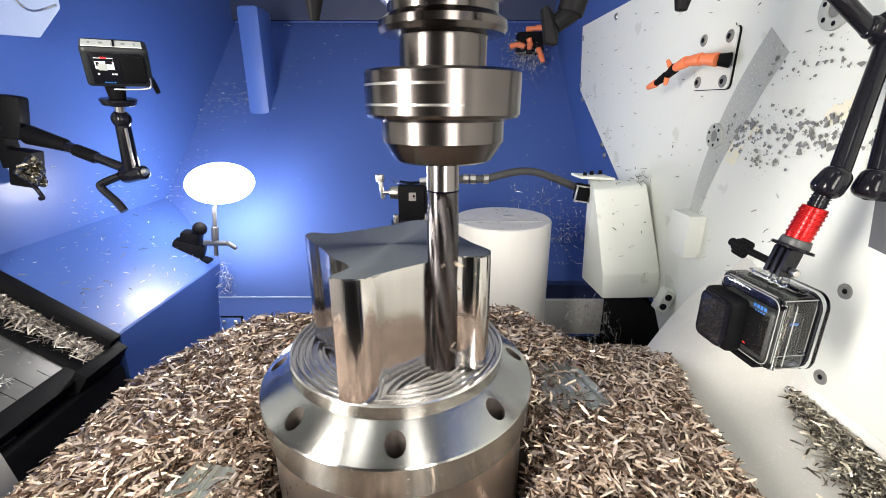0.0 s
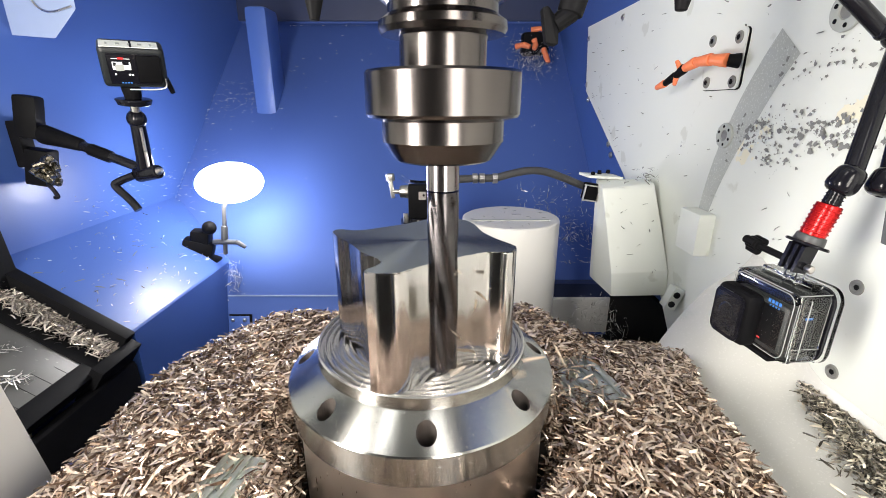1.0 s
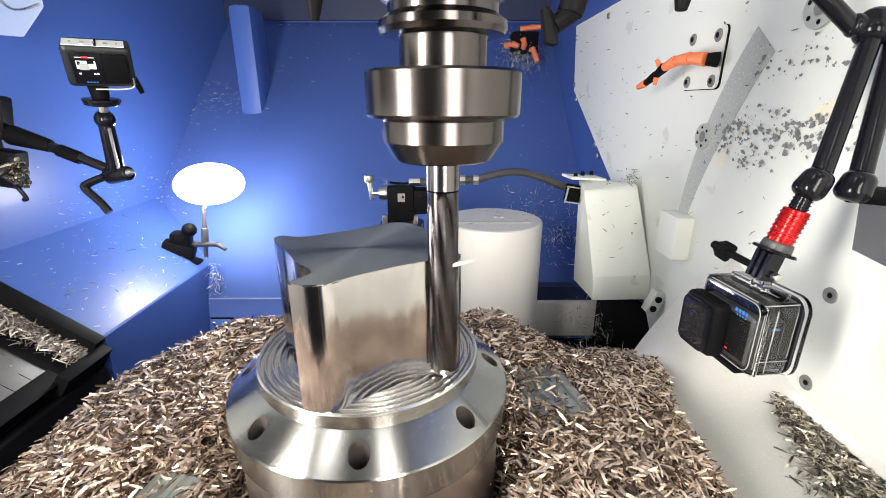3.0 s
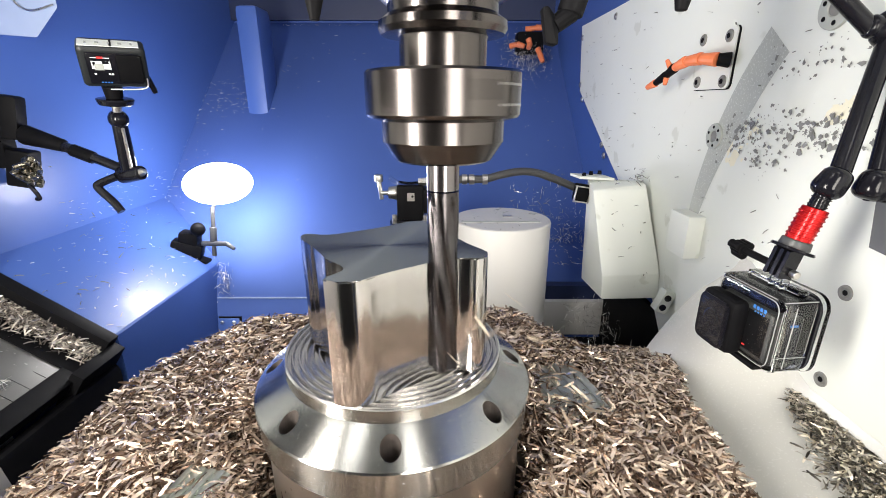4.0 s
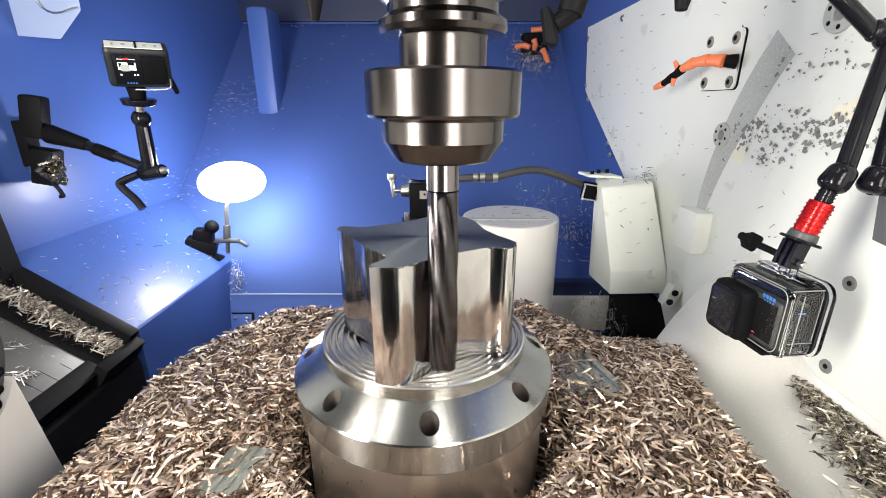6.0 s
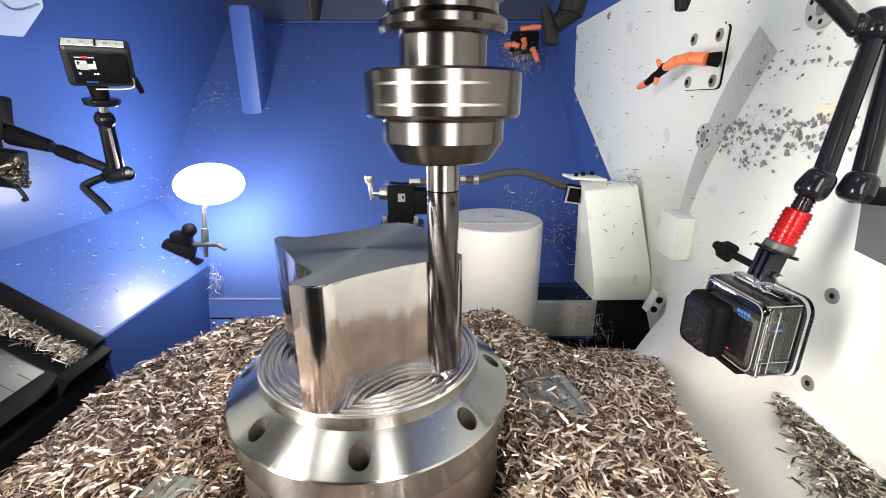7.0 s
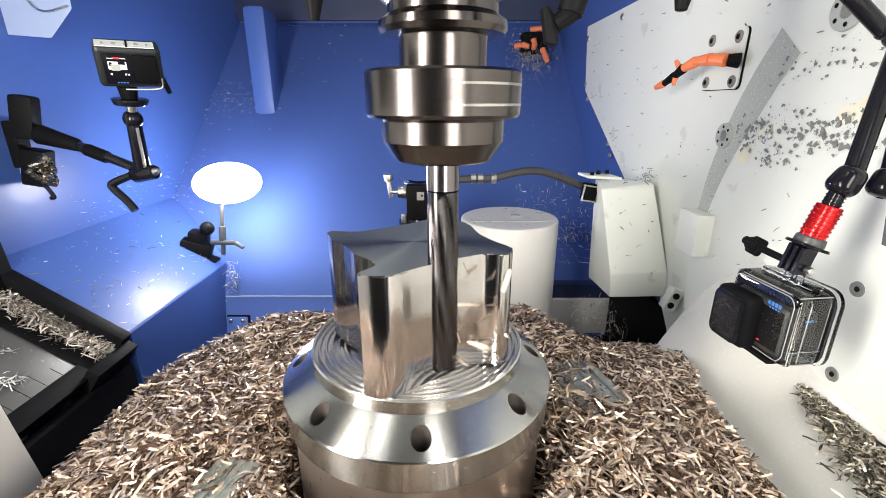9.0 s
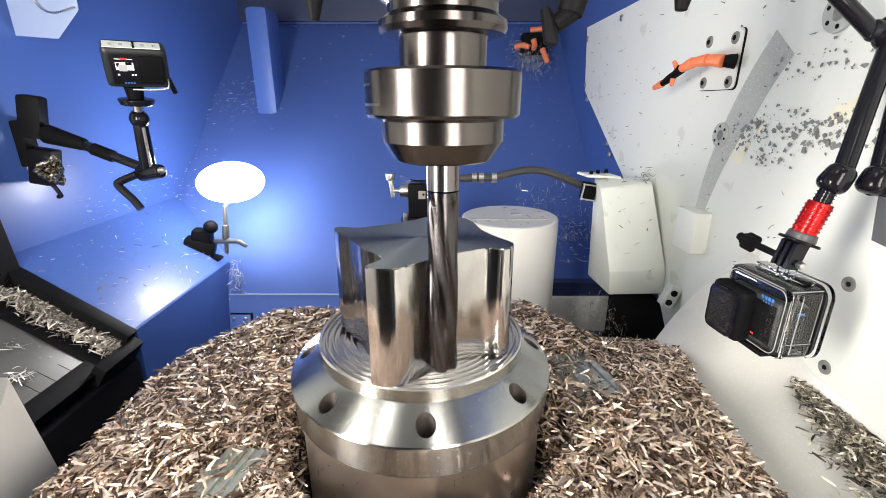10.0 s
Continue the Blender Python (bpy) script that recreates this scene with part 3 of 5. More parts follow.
ALU = surface("sawn_aluminium", (0.36, 0.38, 0.36), (0.64, 0.66, 0.62), (0.25, 0.45), 0.8, scale=20, stretch=(1, 12, 1), bump=0.2, fine=200)


def fixed(name, at, label, category, group="", kind=""):
    return thing(name, P(*at), label, category, group, kind)


def pbox(at, size, bevel=0.0, turn=(0, 0, 0), bm=None):
    """A bevelled box: centre and size in plan units, turned by degrees."""
    p = P(*at)
    return block(Vector(size) * U, pose(*p, *turn), bevel * U, 2, bm)


def prod(a, b, r0, r1=None, seg=16, e=0.0, bm=None):
    return rod(P(*a), P(*b), r0 * U, None if r1 is None else r1 * U, seg, e * U, bm)


def hull(corners):
    """A convex solid of a few corners in plan units."""
    bm = bmesh.new()
    for c in corners:
        bm.verts.new(P(*c))
    bmesh.ops.convex_hull(bm, input=bm.verts[:])
    bmesh.ops.dissolve_limit(bm, angle_limit=radians(3), verts=bm.verts[:], edges=bm.edges[:])
    return bm


def bevelled(bm, width):
    bmesh.ops.bevel(bm, geom=bm.edges[:], offset=width * U, segments=3, affect="EDGES", profile=0.5)
    return bm


# ---- housings for the unseen lamps behind and above the head ----
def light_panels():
    # Housing and stand are added too; neither is in view.
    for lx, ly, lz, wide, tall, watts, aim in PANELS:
        ob = thing("light_panel", P(lx, ly, -4.6), "unseen tall light panel added on the door side", "light panel", "light panels")
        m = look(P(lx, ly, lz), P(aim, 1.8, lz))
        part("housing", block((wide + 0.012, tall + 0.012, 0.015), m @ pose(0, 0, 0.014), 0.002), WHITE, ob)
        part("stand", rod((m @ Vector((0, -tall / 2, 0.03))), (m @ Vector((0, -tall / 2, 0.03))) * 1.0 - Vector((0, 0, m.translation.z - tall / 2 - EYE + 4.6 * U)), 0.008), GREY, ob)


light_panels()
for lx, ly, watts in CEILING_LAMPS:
    flat = fixed("ceiling_lamp", (lx, ly, 3.95), "unseen flat lamp added under the ceiling", "ceiling lamp", "ceiling lamps")
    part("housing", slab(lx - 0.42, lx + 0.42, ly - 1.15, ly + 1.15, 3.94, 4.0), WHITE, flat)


# ---- chamber details ----
def ledge():
    m = Matrix(((1, 0, 0, 0), (0, 0, 1, 3.476 * U), (0, 1, 0, EYE), (0, 0, 0, 1)))
    out = [(-3.9, -1.231), (-2.885, -1.941), (-2.87, -1.96), (-2.87, -4.6), (-3.9, -4.6)]
    solid("wall_ledge", prism([(x * U, z * U) for x, z in out], 2.55 * U, m), BLUE, "blue enamelled sloping ledge below the side wall", "ledge", "structure", smooth=False)
    solid("wall_post", slab(-3.09, -2.75, 7.33, 7.9, -0.6, 1.38, 0.012), BLUE, "blue square post against the sloping rear wall", "post", "structure")
    # The seam's highlight is painted: paler blue than the wall.
    solid("wall_seam", plate_y([(-2.86, -2.352), (1.9, -2.352), (1.9, -2.368), (-2.86, -2.368)], 5.142, 0.03), FIXTURE, "thin folded seam on the rear wall, its highlight painted pale", "seam", "structure", smooth=False)
    cover = fixed("cover_plate", (-2.71, 5.24, -2.9), "small blue cover plate with dark gap and two screws", "cover plate")
    part("gap", pbox((-2.705, 5.040, -2.80), (0.29, 0.012, 0.42), 0, (-13, 0, 0)), BLACK, cover, smooth=False)
    part("plate", pbox((-2.72, 5.029, -2.812), (0.262, 0.014, 0.405), 0.003, (-13, 0, 0)), BLUE, cover)
    for x in (-2.80, -2.65):
        part("screw", prod((x, 5.062, -2.66), (x, 5.037, -2.666), 0.026, 0.022, 12, 0.004), STEEL, cover)


ledge()


def hatch():
    """The smoked hatch in front of the ledge: it slopes like the ledge and is framed in black."""
    n = math.hypot(1, 0.70)
    a, b, c = Vector((-1, 0, 0.70)) / n, Vector((0, -1, 0)), Vector((0.70, 0, 1)) / n
    o = Vector((-2.87, 3.465, -1.95))
    turn = Matrix((a, b, c)).transposed()

    def bar(a0, a1, b0, b1, c0, c1, bevel=0.006):
        mid = o + a * (a0 + a1) / 2 + b * (b0 + b1) / 2 + c * (c0 + c1) / 2
        return block(Vector((a1 - a0, b1 - b0, c1 - c0)) * U, Matrix.Translation(P(*mid)) @ turn.to_4x4(), bevel * U)

    ob = fixed("sloping_hatch", (-2.87, 3.2, -3.0), "black framed smoked hatch strewn with bright chips", "hatch")
    part("rear_rail", bar(-0.02, 1.5, 0.0, 0.12, -0.2, 0.01), BLACK, ob)
    part("trough", bar(-0.02, 1.5, 0.12, 0.42, -0.26, -0.13), BLACK, ob)
    part("side_rail", bar(-0.06, 0.09, 0.42, 3.0, -0.25, -0.12), BLACK, ob)
    part("pane", bar(0.09, 1.5, 0.42, 3.0, -0.24, -0.14), PANE, ob, "grey smoked pane with smears")
    for k in range(9):
        part("scribed_line", bar(0.09, 0.20 + 0.05 * (k % 3), 0.55 + 0.14 * k, 0.554 + 0.14 * k, -0.141, -0.139, 0), BLACK, ob)
    part("apron", slab(-2.98, -2.86, 0.4, 3.44, -3.4, -2.2, 0.01), BLACK, ob, "black apron below the pane")
    part("bumper", bar(-0.12, -0.02, 0.02, 0.5, -0.42, -0.05), BLACK, ob)
    part("apron_rib", slab(-2.86, -2.84, 0.4, 3.0, -2.62, -2.59), GLOSSY, ob)

    def place(rng, k):
        u, v = rng.uniform(0.0, 1.3, k), rng.normal(0.19, 0.06, k)
        pts = [o + a * p + b * q + c * (-0.118 + 0.03 * r) for p, q, r in zip(u, v, rng.uniform(0, 1, k))]
        return np.array([P(*p) for p in pts]), 0.5

    me = chip_mesh("strewn_chips", 1300, place, lambda rng, k: (rng.uniform(0.008, 0.021, k), rng.uniform(0.0009, 0.0022, k)), 8)
    me.materials.append(TRAY_CHIP)
    tagged(new("strewn_chips", me), "row of bright curled chips in the hatch trough", "metal chips", kind="stuff")

    def tuft(rng, k):
        spots = [(0.28, 0.80), (0.30, 0.84), (0.26, 0.77), (0.5, 0.6)]
        pts = []
        for i in range(k):
            p, q = spots[i % 4]
            pts.append(o + a * (p + rng.normal(0, 0.03)) + b * (q + rng.normal(0, 0.03)) + c * (-0.125 + rng.uniform(0, 0.02)))
        return np.array([P(*p) for p in pts]), 0.4

    me = chip_mesh("chip_tuft", 44, tuft, lambda rng, k: (rng.uniform(0.008, 0.016, k), rng.uniform(0.0008, 0.0016, k)), 5)
    me.materials.append(SILVER_CHIP)
    tagged(new("chip_tuft", me), "small tuft of bright chips on the hatch pane", "metal chips", kind="stuff")
    post = fixed("hatch_post", (-3.84, 3.36, -1.5), "black upright post beside the hatch", "post")
    part("post", hull([(-3.9, 3.28, -1.6), (-3.9, 3.45, -1.6), (-3.70, 3.28, -1.55), (-3.70, 3.45, -1.55), (-3.9, 3.28, 0.2), (-3.9, 3.45, 0.2), (-3.84, 3.28, 0.2), (-3.84, 3.45, 0.2)]), BLACK, post, smooth=False)


hatch()


def near_cheek():
    ob = fixed("clamp_plate", (-1.8, 0.5, -2.3), "cream painted upright plate with black round plugs", "machine part")
    arc = [(1.05 + 0.36 * math.cos(radians(d)), -0.85 + 0.36 * math.sin(radians(d))) for d in range(-26, -151, -6)]
    part("plate", plate_x(arc + [(-0.8, -1.03), (-0.8, -2.3), (1.5, -2.3), (1.45, -1.60)], -1.90, 0.13), CAST, ob, smooth=False)
    disc = [(1.05 + 0.357 * math.cos(radians(d)), -0.85 + 0.357 * math.sin(radians(d))) for d in range(0, 360, 6)]
    part("disc", plate_x(disc, -1.90, 0.10), DARK, ob, "dark grey round face", smooth=False)
    for y, z, r in ((1.330, -0.962, 0.025), (1.313, -1.027, 0.019), (1.283, -1.077, 0.026)):
        plug = part("plug", prod((-1.802, y, z), (-1.768, y, z), r, r * 0.9, 20, 0.004), BLACK, ob, "black round plug")
        part("socket", prod((-1.769, y, z), (-1.766, y, z), r * 0.4, seg=12), GLOSSY, plug)


near_cheek()


# ---- rear group: cylinder, beam, hood, rotary joint and hose ----
def rear_cylinder():
    ob = fixed("rear_cylinder", (0.625, 4.52, -4.6), "white painted upright cylinder with flat grooved top", "cylinder")
    m = pose(*P(0.625, 4.52, 0))
    part("drum", lathe([(r * U, z * U) for r, z in [(0, -1.155), (0.49, -1.155), (0.508, -1.165), (0.512, -1.18), (0.512, -4.6), (0, -4.6)]], m, 64), CAST, ob)
    part("groove", pbox((0.60, 4.36, -1.152), (0.80, 0.03, 0.006)), GREY, ob, "shallow groove across the top")
    part("top_mark", pbox((0.70, 4.60, -1.151), (0.10, 0.05, 0.006)), STEEL, ob)


rear_cylinder()
# Black plate added so that the gap under the hood is dark.
solid("dark_gap_plate", slab(2.0, 2.045, 3.0, 5.0, -3.3, -1.86), BLACK, "black plate added to darken the gap under the hood", "panel", "structure", smooth=False)
# Shadow over the beam, put in as a navy strip on the wall.
solid("shadow_gap", slab(-1.2, 2.03, 5.06, 5.2, -2.34, -2.16), NAVY, "navy strip standing for the shadow above the cross beam", "gap", "structure", smooth=False)
solid("rear_beam", slab(-1.2, 2.03, 5.0, 5.2, -2.82, -2.34, 0.006), CAST, "white painted cross beam low on the rear wall", "beam")


def hood():
    ob = fixed("motor_hood", (1.75, 4.0, -1.8), "white painted tapering sheet metal hood", "hood")
    shell = hull([(1.40, 4.05, -0.77), (1.89, 4.05, -0.76), (1.45, 3.72, -1.49), (1.97, 3.72, -1.47), (1.47, 3.72, -1.72), (1.985, 3.72, -1.71),
                  (1.50, 4.42, -1.80), (1.985, 4.42, -1.80), (1.46, 4.42, -0.73), (1.985, 4.42, -0.74), (1.9, 4.1, -0.72)])
    part("shell", bevelled(shell, 0.012), WHITE, ob)
    flange = part("top_bracket", pbox((1.50, 4.42, -0.705), (0.36, 0.24, 0.025), 0.006, (0, 4, 8)), WHITE, ob, "white bracket tab on top")
    for x, y in ((1.40, 4.36), (1.50, 4.46), (1.60, 4.50)):
        part("bolt", prod((x, y, -0.692), (x, y, -0.655), 0.022, 0.018, 10, 0.003), BLACK, flange)
    plug = part("connector", pbox((1.40, 4.33, -0.85), (0.17, 0.10, 0.17), 0.012, (0, 10, 12)), BLACK, ob, "black square connector in a bright frame")
    for dx, dz, w, h in ((0, 0.075, 0.16, 0.014), (0, -0.075, 0.16, 0.014), (-0.072, 0, 0.014, 0.15), (0.072, 0, 0.014, 0.15)):
        part("frame_bar", pbox((1.375 + dx, 4.27, -0.855 + dz), (w, 0.02, h), 0.003, (0, 10, 12)), STEEL, plug)
    part("gland", prod((1.44, 4.31, -0.86), (1.55, 4.26, -0.84), 0.04, 0.03, 12, 0.005), BLACK, plug)
    hinge = fixed("drilled_block", (1.93, 3.5, -1.72), "small white block with two dark holes", "block")
    part("body", pbox((1.90, 3.46, -1.61), (0.10, 0.10, 0.20), 0.01, (0, 22, 0)), WHITE, hinge)
    for dz in (-0.042, 0.042):
        part("bore", prod((1.89 + dz * 0.4, 3.412, -1.61 + dz), (1.89 + dz * 0.4, 3.400, -1.61 + dz), 0.028, seg=16), GLOSSY, hinge)
    small = fixed("cheek_box", (1.74, 3.1, -1.05), "small white painted box fixed on the cheek", "box")
    part("body", pbox((1.81, 3.12, -0.912), (0.17, 0.26, 0.31), 0.014), WHITE, small)


hood()


def rotary_joint():
    ob = fixed("rotary_joint", (-0.31, 4.38, -4.6), "black rotary joint with chrome knob and dark hose", "rotary joint")
    body = part("body", pbox((-0.31, 4.38, -0.94), (0.26, 0.26, 0.34), 0.02), BLACK, ob)
    part("side_block", pbox((-0.13, 4.38, -0.93), (0.16, 0.22, 0.24), 0.02), BLACK, ob)
    part("plate_mark", pbox((-0.30, 4.248, -0.875), (0.07, 0.006, 0.08)), STEEL, body, "small pale nameplate")
    part("mark_ring", prod((-0.285, 4.245, -0.87), (-0.285, 4.240, -0.87), 0.012, seg=10), BLACK, body)
    part("collar", prod((-0.44, 4.36, -0.855), (-0.53, 4.36, -0.855), 0.07, 0.06, 16, 0.008), STEEL, ob, "bright steel collar")
    part("stem", prod((-0.52, 4.36, -0.855), (-0.60, 4.36, -0.855), 0.022, seg=10), STEEL, ob)
    part("knob", prod((-0.60, 4.36, -0.92), (-0.62, 4.36, -0.74), 0.022, seg=10, e=0.004), STEEL, ob, "chrome valve handle")
    part("knob_cap", prod((-0.622, 4.36, -0.745), (-0.624, 4.36, -0.675), 0.045, 0.045, 12, 0.006), STEEL, ob)
    part("pale_hose", tube([P(-0.52, 4.35, -0.70), P(-0.45, 4.35, -0.745), P(-0.33, 4.35, -0.765), P(-0.2, 4.35, -0.755)], 0.022 * U), CLEAR, ob, "short pale plastic hose")
    part("hex_nut", prod((-0.23, 4.35, -0.745), (-0.12, 4.35, -0.742), 0.042, seg=6), STEEL, ob)
    part("base_ring", prod((-0.31, 4.38, -1.15), (-0.31, 4.38, -1.11), 0.17, 0.16, 24, 0.008), GLOSSY, ob)
    part("pedestal", prod((-0.31, 4.38, -4.6), (-0.31, 4.38, -1.15), 0.22, 0.22, 24), GLOSSY, ob)
    for x, y in ((-0.47, 4.28), (-0.17, 4.28)):
        part("bolt", prod((x, y, -1.15), (x, y, -1.06), 0.026, seg=8, e=0.004), STEEL, ob)
    hose = part("hose", tube([P(*q) for q in ((-0.12, 4.35, -0.742), (0.2, 4.35, -0.72), (0.42, 4.35, -0.715), (0.58, 4.35, -0.675), (0.75, 4.36, -0.645), (0.92, 4.37, -0.655), (1.12, 4.38, -0.72), (1.34, 4.40, -0.81))], 0.038 * U, steps=8), RUBBER, ob, "bent dark rubber hose")
    for x in (0.20, 0.27, 0.40):
        part("ferrule", prod((x, 4.35, -0.72), (x + 0.05, 4.35, -0.719), 0.05, seg=8), STEEL, hose)


rotary_joint()
# Black slab added in place of the dark gap below the beam.
solid("dark_gap_slab", slab(-2.85, 2.04, 2.9, 5.22, -3.3, -2.86), BLACK, "black slab added to darken the gap below the rear beam", "sump")


# ---- side sheet details ----
def bolted_plate():
    ob = fixed("bolted_plate", (1.97, 3.46, 0.09), "white square cover plate with four socket bolts", "cover plate")
    m = Matrix(((0, 0, 1, 1.955 * U), (1, 0, 0, 3.465 * U), (0, 1, 0, EYE + 0.29 * U), (0, 0, 0, 1)))
    part("shadow_gap", prism([(x * U, y * U) for x, y in rounded(0.475, 0.405, 0.04)], 0.008 * U, m @ pose(-0.006 * U, -0.003 * U, 0.016 * U)), BLACK, ob)
    part("plate", prism([(x * U, y * U) for x, y in rounded(0.47, 0.40, 0.04)], 0.014 * U, m @ pose(0.004 * U, 0, 0.006 * U), 0.0), WHITE, ob)
    for y, z in ((3.63, 0.44), (3.31, 0.43), (3.30, 0.14), (3.62, 0.145)):
        bolt = part("bolt", lathe([(0.042 * U, 0), (0.042 * U, 0.006 * U), (0.036 * U, 0.012 * U), (0, 0.012 * U)], between(P(1.962, y, z), P(1.8, y, z)), 18), FLAKE, ob, "steel socket bolt")
        part("socket", lathe([(0.02 * U, 0), (0.02 * U, 0.003 * U), (0, 0.003 * U)], between(P(1.951, y, z), P(1.8, y, z)), 6), BLACK, bolt)
    nozzle = fixed("coolant_nozzle", (1.85, 3.5, 0.1), "orange jointed coolant nozzle with a dark link", "coolant nozzle")
    run = [(1.94, 3.22, 0.27), (1.87, 3.25, 0.275), (1.82, 3.36, 0.29), (1.79, 3.50, 0.285), (1.77, 3.62, 0.25), (1.76, 3.72, 0.20), (1.75, 3.86, 0.15), (1.74, 3.98, 0.12)]
    for k, (p, q) in enumerate(zip(run, run[1:])):
        dark = k in (0, 4, 5)
        part("link", prod(p, q, 0.050 - 0.003 * k, 0.040 - 0.003 * k, 14, 0.006), BLACK if dark else ORANGE, nozzle, "dark plastic link" if dark else "")
    part("side_jet", prod((1.765, 3.66, 0.24), (1.75, 3.72, 0.31), 0.024, 0.015, 12, 0.004), ORANGE, nozzle)
    part("side_jet", prod((1.765, 3.72, 0.20), (1.75, 3.70, 0.13), 0.024, 0.015, 12, 0.004), ORANGE, nozzle)


bolted_plate()


def cheek_details():
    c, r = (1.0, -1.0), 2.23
    # The cast shadow near the rim is laid on as a grey band.
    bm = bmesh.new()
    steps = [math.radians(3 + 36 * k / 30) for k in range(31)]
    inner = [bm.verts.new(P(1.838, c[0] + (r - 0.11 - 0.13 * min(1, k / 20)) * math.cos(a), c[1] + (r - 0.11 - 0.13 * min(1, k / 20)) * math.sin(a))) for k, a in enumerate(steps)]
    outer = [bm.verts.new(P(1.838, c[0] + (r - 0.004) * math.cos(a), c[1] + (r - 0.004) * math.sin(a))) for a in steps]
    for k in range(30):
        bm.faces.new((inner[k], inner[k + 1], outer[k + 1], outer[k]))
    part("shadow_band", bm, SHADOW_BAND, CHEEK, "grey band along the rim, standing for a shadow", smooth=False)
    rng = random.Random(4)
    for name, mat, count, spots in (("flaked_paint", FLAKE, 460, ((2.95, -0.2, 0.10), (2.7, -0.16, 0.10), (2.45, -0.12, 0.10), (2.25, -0.15, 0.12), (2.1, -0.12, 0.12), (2.6, -0.3, 0.08), (2.4, 0.2, 0.25))),
                                    ("bare_primer", CREAM, 34, ((2.93, -0.19, 0.05), (2.85, -0.25, 0.06), (2.75, -0.14, 0.06), (2.1, -0.05, 0.05)))):
        bm = bmesh.new()
        for k in range(count):
            y0, z0, sp = spots[k % len(spots)]
            y0, z0 = y0 + rng.gauss(0, sp), z0 + rng.gauss(0, 0.06)
            if math.hypot(y0 - 1.0, z0 + 1.0) > 2.12:
                continue
            s = (0.0022 + 0.0175 * rng.random() ** 2.2) * (1.0 if mat is FLAKE else 3.4)
            n = rng.randint(7, 13)
            lift = 1.8376 - 0.008 * k / count if mat is FLAKE else 1.8395 - 0.0012 * k / count
            vs = [bm.verts.new(P(lift, y0 + s * rng.uniform(0.3, 1.5) * math.cos(6.283 * i / n), z0 + s * rng.uniform(0.3, 1.3) * math.sin(6.283 * i / n))) for i in range(n)]
            bm.faces.new(vs)
        tagged(part(name, bm, mat, CHEEK, smooth=False), "patches where the paint has flaked away", kind="stuff")
    for y, z in ((1.85, -0.82), (1.84, -1.27)):
        ob = fixed("socket_screw", (1.83, y, z - 0.04), "recessed steel socket screw in the cheek", "screw", "cheek screws")
        part("ring", lathe([(0.037 * U, 0), (0.035 * U, 0.006 * U), (0.027 * U, 0.006 * U), (0.024 * U, 0.002 * U), (0, 0.002 * U)], between(P(1.839, y, z), P(1.7, y, z)), 24), FLAKE, ob)
        part("socket", lathe([(0.014 * U, 0), (0.014 * U, 0.002 * U), (0, 0.002 * U)], between(P(1.8365, y, z), P(1.7, y, z)), 6), BLACK, ob)
    for y, z, r in ((3.06, -0.215, 0.085), (2.30, 0.42, 0.10)):
        port = fixed("round_port", (1.82, y, z - r), "round steel port with small bolt holes", "port", "cheek ports")
        m = between(P(1.836, y, z), P(1.7, y, z))
        part("ring", lathe([(r * U, 0), (r * 0.97 * U, 0.012 * U), (r * 0.45 * U, 0.012 * U), (r * 0.42 * U, 0), (0, 0)], m, 32), GREY, port)
        for k in range(6):
            a = radians(60 * k + 20)
            q = (y + 0.7 * r * math.cos(a), z + 0.7 * r * math.sin(a))
            part("bolt_hole", prod((1.8245, *q), (1.8225, *q), r * 0.12, seg=8), BLACK, port)
        part("bore", prod((1.834, y, z), (1.829, y, z), r * 0.4, seg=20), FLAKE, port)


cheek_details()


def scattered(name, label, count, spread, seed, material, small=(0.004, 0.010), thin=(0.0005, 0.0012), flat=0.25):
    def place(rng, k):
        return np.array([P(*spread(rng)) for _ in range(k)]), flat

    me = chip_mesh(name, count, place, lambda rng, k: (rng.uniform(*small, k), rng.uniform(*thin, k)), seed)
    me.materials.append(material)
    tagged(new(name, me), label, "metal chips", kind="stuff")


def back_spot(rng, x, z):
    return x, 5.25 + 1.13 * (z + 2.0) - 0.03, z


